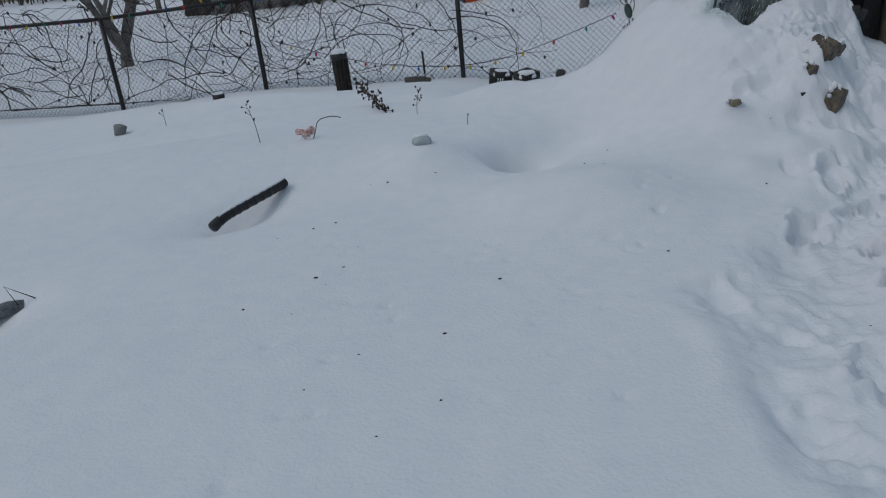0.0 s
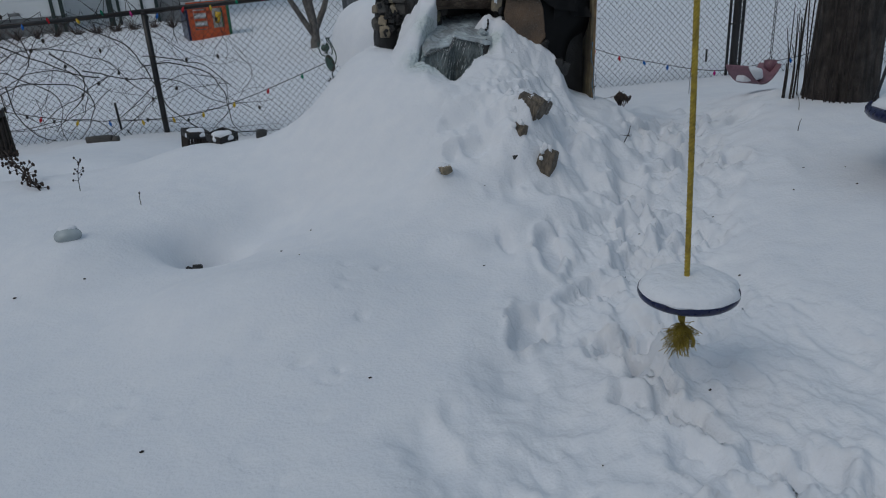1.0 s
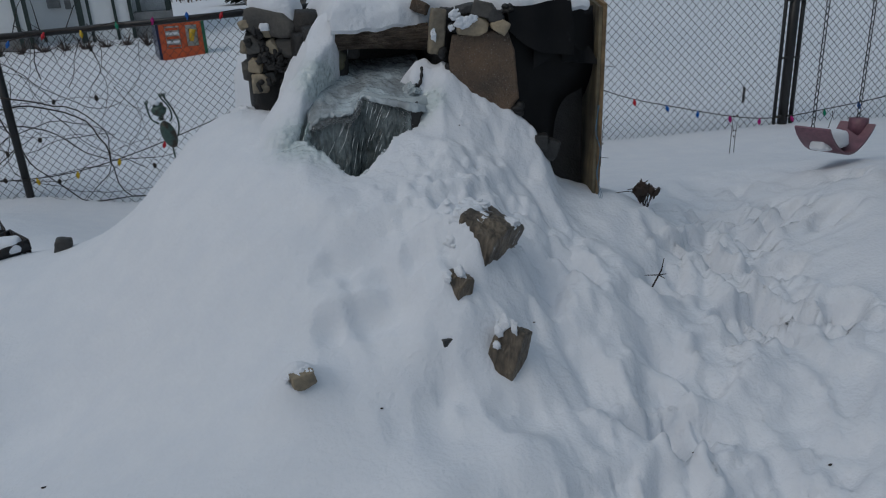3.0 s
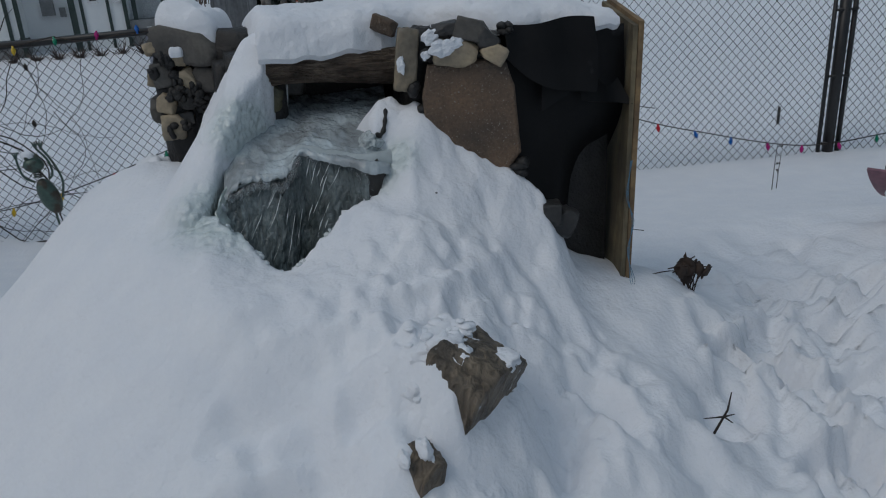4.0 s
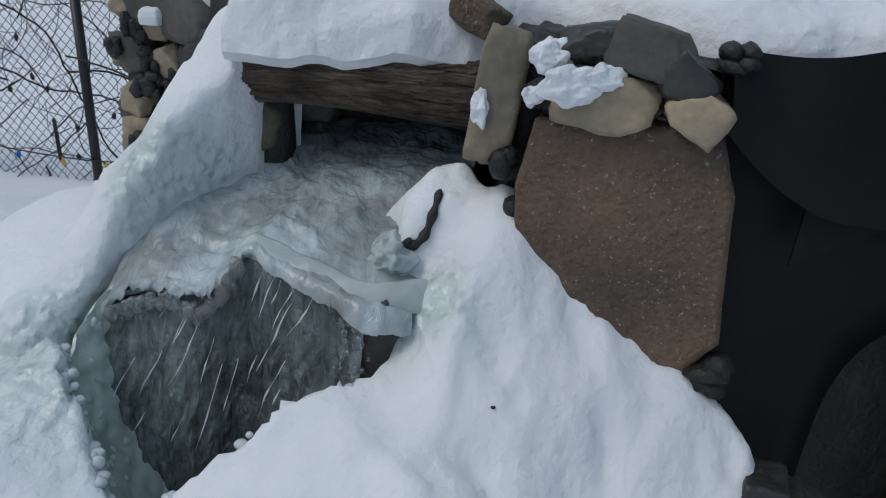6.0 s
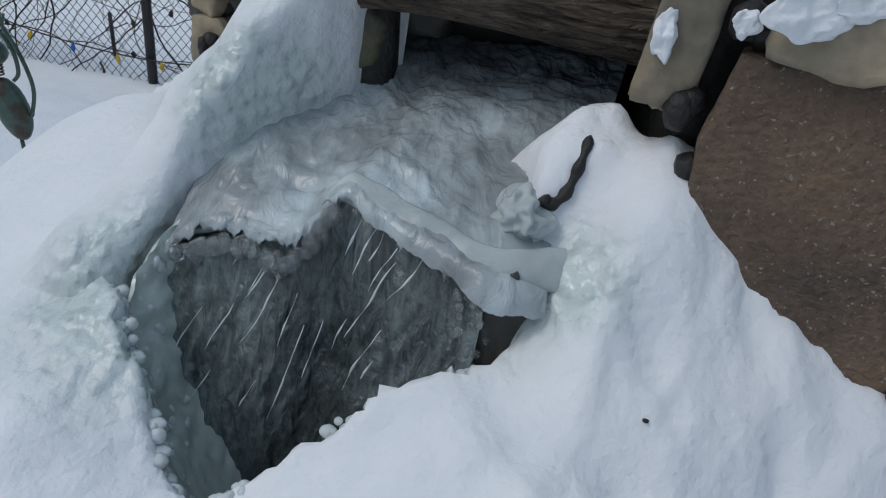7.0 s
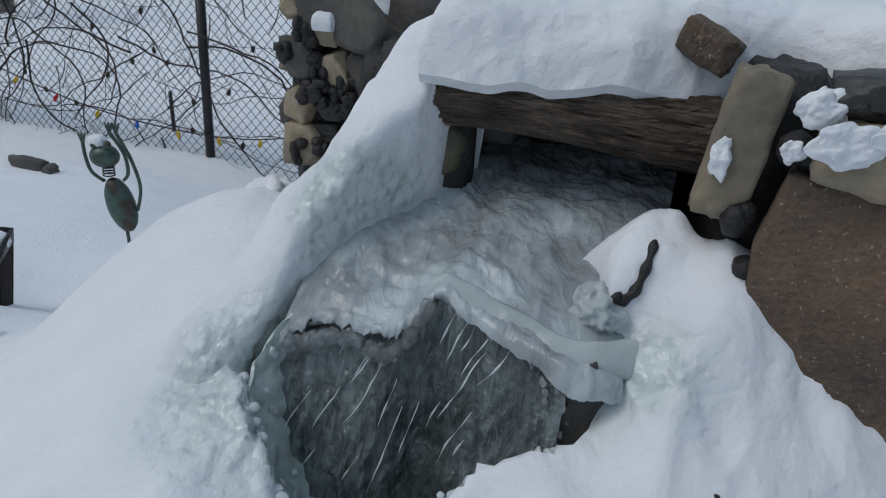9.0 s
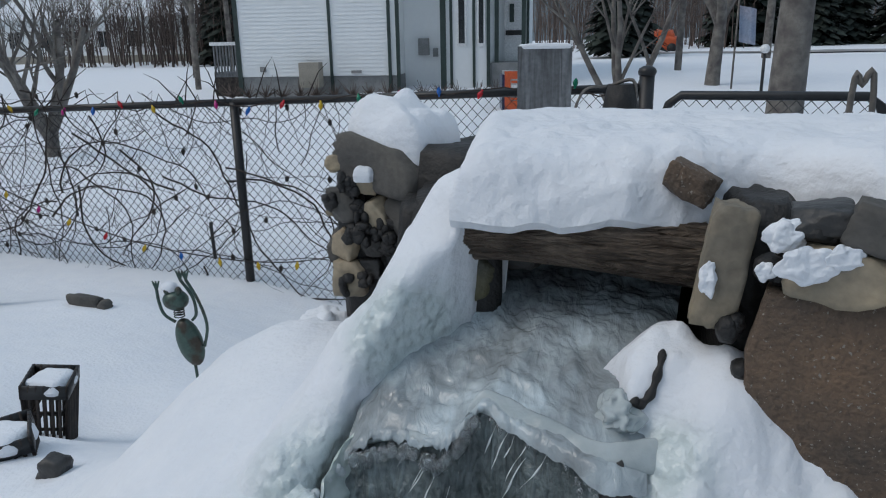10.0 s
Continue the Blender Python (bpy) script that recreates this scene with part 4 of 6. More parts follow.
RIM_LOW = smooth_line([(2.06, 5.01, 0.80), (2.08, 5.0, 0.72), (2.09, 4.98, 0.63), (2.10, 4.95, 0.56), (2.11, 4.90, 0.50), (2.12, 4.85, 0.47)], 60)


def side_wall(u, v):
    a = RIM_TOP[round(u * 60)]
    b = RIM_LOW[round(u * 60)]
    q = a.lerp(b, v) + Vector((-0.02, 0.01, -0.025)) * math.sin(math.pi * v)
    n = (0.45 - abs(noise.noise(q * 40))) * 0.016 * (1 - v) ** 0.7 + noise.noise(q * 90) * 0.0035 * (1 - 0.6 * v) + noise.noise(q * 13) * 0.004
    return q + Vector((0.7, -0.5, 0.4)) * n


part("ice_wall", sheet(side_wall, 60, 50, 0.004), WALLICE, water, "grey-green ice lining the hollow")
g = Geo()
for k in range(130):
    q = Vector(side_wall(random.random(), random.uniform(0.03, 0.40)))
    sz = random.uniform(0.002, 0.0065)
    g.blob(q, (sz, sz, sz * random.uniform(0.8, 1.5)), 2, 0.15, 2.0, k)
tagged(part("ice_bead", g, RIMICE, water, "knobs of pale ice on the hollow's side"), kind="stuff")

# snow with a root in it, beside the stream
solo("root", Geo().tube(smooth_line([(x, y, gz(x, y) + 0.004) for x, y in ((2.322, 4.938), (2.330, 4.937), (2.344, 4.945), (2.354, 4.957), (2.360, 4.972))], 24), [0.003] + [0.0064 + 0.0013 * math.sin(i * 1.3) - 0.0001 * i for i in range(23)] + [0.0015], 11), FOAM, "dark curved root poking out of frosty snow", "root")
for c, s, sd in (((2.482, 4.878, 1.098), (0.032, 0.010, 0.022), 1), ((2.398, 4.938, 1.062), (0.010, 0.010, 0.022), 2), ((2.465, 4.905, 1.122), (0.022, 0.02, 0.020), 3), ((2.515, 4.875, 1.108), (0.020, 0.01, 0.014), 4), ((2.448, 4.905, 1.082), (0.010, 0.01, 0.012), 5)):
    g = Geo().blob(c, (s[0] * 0.95, s[1] * 0.55, s[2] * 0.9), 5, 0.32, 1.3, sd * 10)
    g.v = [tuple(Vector(p) + Vector((0.3, -1, 0.6)) * (0.004 * noise.noise(Vector(p) * 75) + 0.0015 * noise.noise(Vector(p) * 190))) for p in g.v]
    solo("snow_patch", g, CRUST, "patch of frosty snow stuck to the stones", "snow", "snow on the stones", "stuff")

# ---- rubber liner and board at the side ----
liner = thing("pond_liner", (2.8, 4.9, 0.45), "black rubber pond liner draped and folded over the wall", "liner")


def drape(u, v):
    x = 2.635 + 0.335 * u
    z = 1.12 - 0.72 * v
    return x + 0.01 * math.sin(z * 9), 4.885 + 0.05 * u * v - 0.022 * math.sin(u * 9 + v * 2.5) * v + 0.09 * float(sm(0.45, 0.8, u)) * float(sm(0.25, 0.6, v)), z


part("drape", sheet(drape, 30, 30, 0.003), LINER, liner)


def flap_front(u, v):
    x = 2.628 + 0.235 * u
    low = 1.125 - (0.06 + 0.10 * u + 0.03 * math.sin(u * 3.1))
    z = 1.142 * (1 - v) + low * v - 0.006 * math.sin(u * 6)
    return x, 4.862 - 0.018 * v - 0.012 * math.sin(v * 3) + 0.006 * math.sin(u * 11), z


def flap_mid(u, v):
    x = 2.735 + 0.125 * u - 0.015 * v
    return x + 0.02 * v * u, 4.866 - 0.012 * v, 1.07 - (0.09 - 0.02 * u) * v - 0.05 * (1 - u) * v


def flap_side(u, v):
    x = 2.835 + 0.135 * u * (0.62 + 0.38 * v)
    z = 1.145 * (1 - v) + (0.945 - 0.02 * u) * v - 0.015 * u * (1 - v)
    return x, 4.882 - 0.045 * v * u - 0.02 * math.sin(u * 5 + 1) * v + 0.12 * u * (1 - v), z


part("flap", sheet(flap_front, 30, 16, 0.004), LINER, liner)
part("flap", sheet(flap_mid, 14, 14, 0.004), LINER, liner)
part("flap", sheet(flap_side, 24, 24, 0.004), LINER, liner)

board = thing("plywood_board", (2.97, 4.9, 0.3), "weathered plywood boards standing against the waterfall", "board")
for k, (d0, d1) in enumerate(((0.0, 0.013), (0.015, 0.027))):
    g = Geo()
    pts = []
    for z, sx, sy in ((0.30, 2.952, 4.803), (1.125 - 0.01 * k, 3.000, 4.850)):
        for s, d in ((0, d0), (1, d0), (1, d1), (0, d1)):
            p = Vector((sx, sy, z)) + Vector((0.086, 0.298, 0.05 if z > 1 else 0)) * s - Vector((0.96, -0.28, 0)) * (d - 0.0)
            pts.append(p)
    g.add(pts, [(3, 2, 1, 0), (4, 5, 6, 7), (0, 1, 5, 4), (1, 2, 6, 5), (2, 3, 7, 6), (3, 0, 4, 7)])
    part("panel", g, PLY if k else PLY_EDGE, board, smooth=False)
for z in (0.60, 0.92):
    part("nail", Geo().tube([(2.965 + 0.05 * (z - 0.6), 4.815 + 0.05 * (z - 0.6), z), (2.992 + 0.05 * (z - 0.6), 4.803, z - 0.004)], 0.0011, 6), BLACKMETAL, board)
g = Geo()
for k in range(3):
    g.tube(smooth_line([(2.945 + 0.003 * k, 4.805, 0.79), (2.938 - 0.003 * k, 4.798, 0.70), (2.948 + 0.003 * k, 4.793, 0.63), (2.941 - 0.003 * k, 4.79, 0.55), (2.944 + 0.007 * k, 4.786, 0.47), (2.955, 4.785, 0.45)], 26), 0.0008, 5)
solo("twine", g, TWINE, "tangled blue twine hanging on the plywood edge", "twine")

# ---- stacked stone pillar ----
pillar = thing("stone_pillar", (1.9, 5.45, 0.8), "stacked stone pillar with a thick snow cap", "pillar")
part("core", rock(Geo(), (1.915, 5.47, 0.93), (0.085, 0.085, 0.17), 40, None, 0.4, 0.05, 4), FOAM, pillar)
part("capstone", rock(Geo(), (1.952, 5.43, 1.115), (0.098, 0.085, 0.045), 41, turn(0, 12, -28), 0.25, 0.06, 4), STONE_GREY, pillar, "broad grey-tan capstone")
random.seed(5)
for c, s, mt in (((1.898, 5.372, 1.088), (0.022, 0.02, 0.018), STONE_TAN), ((1.920, 5.372, 1.030), (0.018, 0.02, 0.030), STONE_TAN), ((1.855, 5.385, 0.972), (0.024, 0.02, 0.026), STONE_TAN), ((1.862, 5.385, 0.905), (0.030, 0.03, 0.034), STONE_TAN), ((1.858, 5.390, 1.045), (0.032, 0.03, 0.032), STONE_GREY), ((1.972, 5.370, 1.025), (0.036, 0.03, 0.034), STONE_GREY), ((1.838, 5.42, 1.115), (0.022, 0.03, 0.016), STONE_TAN), ((1.835, 5.43, 1.035), (0.022, 0.04, 0.024), STONE_TAN), ((1.83, 5.45, 0.95), (0.022, 0.04, 0.03), STONE_GREY), ((1.905, 5.38, 0.975), (0.024, 0.02, 0.022), STONE_GREY), ((1.955, 5.38, 0.965), (0.03, 0.02, 0.028), STONE_DARK), ((1.90, 5.385, 0.925), (0.02, 0.02, 0.02), STONE_DARK), ((1.99, 5.40, 0.93), (0.03, 0.02, 0.03), STONE_GREY)):
    part("stone", rock(Geo(), c, s, random.uniform(0, 60), turn(random.uniform(-12, 12), random.uniform(-14, 14), random.uniform(-35, 10)), 0.4, 0.16, 4), mt, pillar)
for k in range(26):
    g = Geo()
    c = (1.835 + random.uniform(0, 0.15), 5.355 + random.uniform(-0.005, 0.012), random.uniform(0.86, 1.09))
    for q in range(4):
        g.blob((c[0] + random.uniform(-0.01, 0.01), c[1], c[2] + random.uniform(-0.015, 0.015)), [random.uniform(0.007, 0.014) for v in range(3)], 2, 0.3, 2.0, k * 4 + q)
    part("foam_bead", g, FOAM, pillar)
solo("snow_cover", pillow((1.955, 5.44, 1.14), (0.098, 0.085), 0.085, 3, tilt=(-0.2, 0.0), turned=-28, lump=0.35, power=3), SNOW, "mound of snow on the pillar's capstone", "snow")
solo("snow_cover", pillow((1.898, 5.360, 1.103), (0.018, 0.016), 0.014, 5, 12), SNOW, "small cap of snow on a pillar stone", "snow")
solo("snow_clump", Geo().blob((1.785, 5.43, 0.775), (0.05, 0.05, 0.05), 4, 0.3, 1.7, 3), SNOW, "clump of snow at the pillar's foot", "snow")

# stones showing through the snow of the mound
for c, s, rot, mt, lb, cover in (
        ((2.318, 4.345, 0.540), (0.085, 0.062, 0.078), (20, 14, 40), STONE_ICY, "large tan stone with ice streaks in the snow", (-0.01, 0.055, 0.055)),
        ((2.180, 4.228, 0.440), (0.030, 0.035, 0.070), (10, 10, 25), STONE_ICY, "narrow tan stone set in the snow", (-0.03, 0.02, 0.03)),
        ((2.265, 4.086, 0.328), (0.032, 0.040, 0.072), (10, 18, 40), STONE_ICY, "pointed tan stone set in the snow", (-0.03, 0.03, 0.04)),
        ((1.742, 4.118, 0.368), (0.028, 0.03, 0.018), (0, 0, 10), STONE_TAN, "small tan stone in the snow", (-0.005, 0.02, 0.012)),
        ((2.13, 4.155, 0.365), (0.03, 0.03, 0.016), (0, 0, 10), STONE_DARK, "dark stone under a snow hollow", (0, 0.02, 0.02))):
    solo("rock", rock(Geo(), c, s, c[0] * 31, turn(*rot), 0.2, 0.12, 5), mt, lb, "rock", "rocks in the mound")
    g = Geo()
    for k in range(20):
        a = random.uniform(0.5, 5.0)
        d = random.uniform(0.95, 1.25)
        q = Vector(c) + Vector((math.cos(a) * s[0] * d, random.uniform(-0.3, 0.5) * s[1], math.sin(a) * s[2] * d))
        g.blob(q, (s[0] * random.uniform(0.22, 0.42), s[1] * random.uniform(0.3, 0.6), s[2] * random.uniform(0.14, 0.30)), 3, 0.4, 2.2, k + c[0])
    g.v = [tuple(Vector(p) + Vector((0, -0.5, 1)) * 0.004 * noise.noise(Vector(p) * 70)) for p in g.v]
    tagged(solo("snow_patch", g, SNOW, "crust of snow lying over a stone of the mound", "snow", "snow on the stones"), kind="stuff")
g = Geo()
for k in range(60):
    a = random.uniform(0, 6.28)
    x, y = 2.33 + 0.12 * math.cos(a) * random.random(), 4.40 + 0.09 * math.sin(a) * random.random()
    s = random.uniform(0.006, 0.016)
    g.blob((x, y, gz(x, y) - 0.001), (s, s, s * 0.4), 2, 0.3, 2.5, k)
solo("ice_crust", g, CRUST, "rough icy crust over the tan stone", "ice", kind="stuff")


# ---- swings and the near tree ----
def twisted(path, r, turns, n=80, mats=3):
    """A laid rope: three strands wound round each other."""
    a, b = Vector(path[0]), Vector(path[1])
    d = (b - a).normalized()
    u = d.orthogonal().normalized()
    w = d.cross(u)
    g = Geo()
    for s in range(3):
        pts = []
        for i in range(n + 1):
            t = i / n
            an = 2 * math.pi * (turns * t + s / 3)
            pts.append(a.lerp(b, t) + (u * math.cos(an) + w * math.sin(an)) * r * 0.55)
        g.tube(pts, r * 0.6, 6)
    return g


swing = thing("disc_swing", (1.95, 2.60, 0.33), "dark blue disc swing with snow on it and a yellow rope", "swing")
g = Geo()
C, R = Vector((1.947, 2.585, 0.335)), 0.142
ring = []
for i, (rr, zz) in enumerate(((0.0, -0.020), (0.10, -0.020), (0.136, -0.019), (0.144, -0.012), (0.147, -0.003), (0.146, 0.006), (0.142, 0.009), (0.135, 0.004), (0.0, 0.004))):
    ring.append([C + Vector((rr * math.cos(a), rr * math.sin(a), zz)) for a in [2 * math.pi * k / 48 for k in range(49)]])
part("disc", Geo().grid(ring), PLASTIC_B, swing, "dark blue plastic disc")
part("rope", twisted(((1.950, 2.595, 0.30), (1.84, 2.605, 3.40)), 0.0078, 90, 900), ROPE, swing, "yellow twisted rope")
part("knot", Geo().blob((1.95, 2.585, 0.305), (0.018, 0.018, 0.018), 2, 0.2), ROPE, swing)
random.seed(11)
for k in range(3):
    pts = smooth_line([(1.95, 2.585, 0.31), (1.93 - 0.008 * k, 2.575, 0.26), (1.915 + 0.012 * k, 2.56 - 0.01 * k, 0.20), (1.91 + 0.02 * k, 2.55, 0.165)], 16)
    part("strand", Geo().tube(pts, 0.006, 6), ROPE, swing)
g = Geo()
for k in range(320):
    a, l = random.uniform(0, 6.28), random.uniform(0.02, 0.065)
    p = Vector((1.905 + random.uniform(-0.02, 0.024), 2.553 + random.uniform(-0.015, 0.015), 0.20 + random.uniform(-0.03, 0.045)))
    q = p + Vector((math.cos(a) * l * 0.8, math.sin(a) * l * 0.6, -0.02 + random.uniform(-0.012, 0.02)))
    g.tube([p, (p + q) / 2 + Vector((0, 0, 0.006)), q], 0.0011, 3)
part("frayed_end", g, ROPE, swing, "frayed yellow rope end")
solo("snow_cover", pillow((1.947, 2.585, 0.345), (0.145, 0.145), 0.034, 9, 34, 0.1, 2.02), SNOW, "even cap of snow on the swing disc", "snow")

saucer = thing("saucer_swing", (3.93, 3.38, 0.5), "round blue saucer swing heaped with snow on grey ropes", "swing")
SC, SR = Vector((3.93, 3.36, 0.50)), 0.28
pts = [SC + Vector((SR * math.cos(a), SR * math.sin(a), 0)) for a in [2 * math.pi * k / 40 for k in range(41)]]
part("ring", Geo().tube(pts, 0.03, 10, False), PLASTIC_B, saucer, "blue padded ring")
g = Geo()
g.grid([[SC + Vector((r * SR * math.cos(a), r * SR * math.sin(a), -0.02 * (1 - r * r))) for a in [2 * math.pi * k / 32 for k in range(33)]] for r in (0, 0.4, 0.7, 1)])
part("mat", g, PLASTIC_B, saucer)
for a in (100, 190, 280, 10):
    e = SC + Vector((SR * math.cos(radians(a + 40)), SR * math.sin(radians(a + 40)), 0.02))
    part("rope", Geo().tube([e, e.lerp(SC + Vector((0, 0, 1.6)), 0.12), SC + Vector((0, 0, 1.6))], 0.008, 6), BLACKMETAL, saucer)
part("hanger", Geo().tube([SC + Vector((0, 0, 1.6)), SC + Vector((0.05, 0.1, 3.45))], 0.01, 6), BLACKMETAL, saucer)
solo("snow_cover", pillow(SC + Vector((0, 0, 0.01)), (0.28, 0.28), 0.07, 12, 24, 0.1, 2.05), SNOW, "heap of snow on the saucer swing", "snow")

belt = thing("belt_swing", (4.63, 5.35, 0.35), "faded pink belt swing with snow in it, on chains", "swing")
g = sheet(lambda u, v: (4.45 + 0.37 * u + 0.06 * (v - 0.5), 5.31 + 0.075 * u - 0.16 * (v - 0.5), 0.455 - 0.13 * math.sin(math.pi * u) ** 0.8 - 0.03 * u), 24, 4, 0.012)
part("seat", g, PINK, belt, "faded pink plastic seat")
for (x, y, z) in ((4.45, 5.31, 0.455), (4.82, 5.385, 0.425)):
    gg = Geo()
    for k in range(90):
        zz = z + 0.032 * k
        d = (0.007, 0, 0) if k % 2 else (0, 0.007, 0)
        loop = [Vector((x + d[0] * math.cos(a) * 1.4, y + d[1] * math.cos(a) * 1.4, zz + 0.018 * math.sin(a))) for a in [2 * math.pi * q / 8 for q in range(9)]]
        gg.tube(loop, 0.0028, 4, False)
    part("chain", gg, BLACKMETAL, belt)
part("end_plate", Geo().box((4.785, 5.34, 0.37), (4.845, 5.41, 0.45)), PINK, belt)
solo("snow_cover", pillow((4.60, 5.34, 0.345), (0.12, 0.06), 0.07, 14, 16, 0.2, 2.5, turned=11), SNOW, "snow lying in the belt swing", "snow")


def branch(geo, p, d, length, r, depth, rnd, kids=3, spread_=0.6, sides=6, up=0.1, shrink=0.68):
    pts, n = [Vector(p)], 5
    rad = [r]
    dd = Vector(d).normalized()
    for i in range(n):
        dd = (dd + Vector((rnd.uniform(-1, 1), rnd.uniform(-1, 1), rnd.uniform(-0.6, 1) * 0.7 + up)) * 0.13).normalized()
        pts.append(pts[-1] + dd * length / n)
        rad.append(r * (1 - 0.5 * (i + 1) / n))
    geo.tube(pts, rad, sides if depth > 1 else 4 if depth else 3, False)
    if depth:
        for k in range(kids):
            i = rnd.randint(2, n)
            a = Vector((rnd.uniform(-1, 1), rnd.uniform(-1, 1), rnd.uniform(-0.2, 0.9))).normalized()
            branch(geo, pts[i], (dd * (1 - spread_) + a * spread_), length * shrink * rnd.uniform(0.75, 1.15), rad[i] * 0.62, depth - 1, rnd, kids, spread_, sides, up, shrink)


tree = thing("tree", (4.66, 4.60, 0.2), "thick dark-barked yard tree rising from the snow", "tree")
g = Geo()
rows = []
for j in range(50):
    z = 0.12 + 3.6 * (j / 49) ** 1.2
    k = 0.205 * (1 + 0.20 * math.exp(-(z - 0.2) / 0.16) - 0.03 * z)
    row = []
    for i in range(65):
        a = 2 * math.pi * (i % 64) / 64
        q = Vector((math.cos(a) * 2.2, math.sin(a) * 2.2, z * 0.5))
        r = k * (1 + 0.06 * noise.noise(q) + 0.05 * abs(noise.noise(Vector((math.cos(a) * 9, math.sin(a) * 9, z * 1.6)))) + 0.03 * noise.noise(Vector((math.cos(a) * 20, math.sin(a) * 20, z * 5))))
        row.append((4.66 + r * math.cos(a) + 0.03 * z, 4.60 + r * math.sin(a), z))
    rows.append(row)
part("trunk", g.grid(rows), BARK, tree)
rr = random.Random(3)
g = Geo()
g.tube(smooth_line([(4.74, 4.58, 3.1), (4.2, 4.1, 3.45), (3.2, 3.3, 3.5), (1.84, 2.60, 3.42), (1.3, 2.1, 3.5)], 24), [0.12 - 0.003 * i for i in range(25)], 10)
g.tube([(4.74, 4.58, 3.0), (4.4, 4.0, 3.4), (3.98, 3.46, 3.5), (3.5, 2.9, 3.7)], [0.10, 0.08, 0.06, 0.04], 8)
g.tube([(4.75, 4.6, 3.2), (4.75, 5.0, 3.45), (4.63, 5.35, 3.40), (4.6, 6.1, 3.6)], [0.10, 0.08, 0.06, 0.04], 8)
g.tube([(4.44, 5.31, 3.35), (4.83, 5.39, 3.32)], 0.02, 6)
for k in range(5):
    branch(g, (4.76, 4.6, 3.4), (rr.uniform(-1, 1), rr.uniform(-1, 1), 1.5), 2.2, 0.09, 3, rr)
part("limb", g, BARK, tree)
g = Geo()
for k in range(16):
    a = random.uniform(2.2, 4.6)
    x, y = 4.66 + 0.24 * math.cos(a), 4.60 + 0.24 * math.sin(a)
    g.tube(smooth_line([(x, y, 0.25), (x - 0.02, y - 0.01, 0.45 + random.random() * 0.2), (x + random.uniform(-0.06, 0.05), y, 0.7 + random.random() * 0.4)], 8), 0.004, 4)
for k in range(8):
    x, y = 4.38 + random.uniform(-0.06, 0.05), 4.70 + random.uniform(-0.06, 0.05)
    z = gz(x, y)
    g.tube(smooth_line([(x, y, z - 0.03), (x + 0.01, y, z + 0.2), (x + random.uniform(-0.05, 0.06), y, z + random.uniform(0.2, 0.62))], 8), [0.006 - 0.0005 * i for i in range(9)], 4)
solo("vine", g, TWIG, "dry thin vines and shoots against the tree trunk", "vine")

# ---- fence ----
FA, FB = Vector((0.466, 8.095, 0)), Vector((5.844, 6.899, 0))
fdir = (FB - FA).normalized()


def fx(x):
    """The fence's point above x on the plan."""
    return FA + fdir * ((x - FA.x) / fdir.x)


def rail_z(x):
    return 1.02 + 0.04 * max(-4.0, min(5.0, x - 0.466))


fence = thing("chain_link_fence", (0.466, 8.095, 0), "black chain-link fence with steel posts across the yard's edge", "fence")
POSTS = [-11.3, -9.2, -7.2, -5.35, -3.55, -1.735, 0.466, 2.66, 3.70, 5.80, 7.95, 10.1, 12.2, 14.3]
for x in POSTS:
    p = fx(x)
    z0 = gz(p.x, p.y) - 0.15
    r = 0.034 if x in (2.66, 3.70, 5.80) else 0.026
    top = rail_z(x) + (0.06 if x in (2.66, 3.70, 5.80) else 0.0)
    po = part("post", Geo().tube([(p.x, p.y, z0), (p.x, p.y, top)], r, 12), BLACKMETAL, fence)
    if x in (2.66, 3.70):
        part("post_cap", Geo().blob((p.x, p.y, top + 0.01), (r * 1.25, r * 1.25, 0.03), 2, 0.0), BLACKMETAL, po)
p = fx(5.865)
part("post", Geo().tube([(p.x, p.y, -0.1), (p.x, p.y, 1.3)], 0.016, 10), BLACKMETAL, fence)
p = fx(5.735)
part("post", Geo().tube([(p.x, p.y, -0.1), (p.x, p.y, 1.3)], 0.013, 10), BLACKMETAL, fence)
for z in (0.12, 0.55, 0.95):
    part("hinge", Geo().tube([fx(5.735) + Vector((0, -0.02, z)), fx(5.865) + Vector((0, -0.02, z))], 0.009, 6), BLACKMETAL, fence)
for a, b in zip(POSTS, POSTS[1:]):
    if a == 2.66:
        continue
    pa, pb = fx(a) + Vector((0, 0, rail_z(a))), fx(b) + Vector((0, 0, rail_z(b)))
    part("rail", Geo().tube([pa, pb], 0.021, 8), BLACKMETAL, fence)


def netting(a, b, ztop, zlow=None, step=0.029):
    """Woven wire between a and b on the plan, as zigzag wires."""
    g = Geo()
    n = int((b - a) / fdir.x / step)
    for k in range(n):
        x = a + (k + 0.5) * step * fdir.x
        p = fx(x)
        z0 = gzf(p.x, p.y) - 0.06 if zlow is None else zlow
        zt = ztop(x)
        steps = int((zt - z0) / (step * 1.04)) + 1
        pts = []
        for s in range(steps + 1):
            side = 1 if (s + k) % 2 else -1
            pts.append(p + fdir * (0.5 * step * side) + Vector((0, 0.002 * side, zt - s * step * 1.04)))
        g.tube(pts, 0.0024, 3, False)
    return g


for a, b in zip(POSTS, POSTS[1:]):
    if a != 2.66 and -8 < a < 11:
        tagged(part("netting", netting(a + 0.02, b - 0.02, lambda x: rail_z(x) - 0.012), WIRE, fence, "woven wire netting"), kind="stuff")
gate = thing("garden_gate", fx(3.2), "low chain-link gate with a rounded black top rail", "gate")
gl, gr, gt = fx(2.74), fx(3.60), 1.075
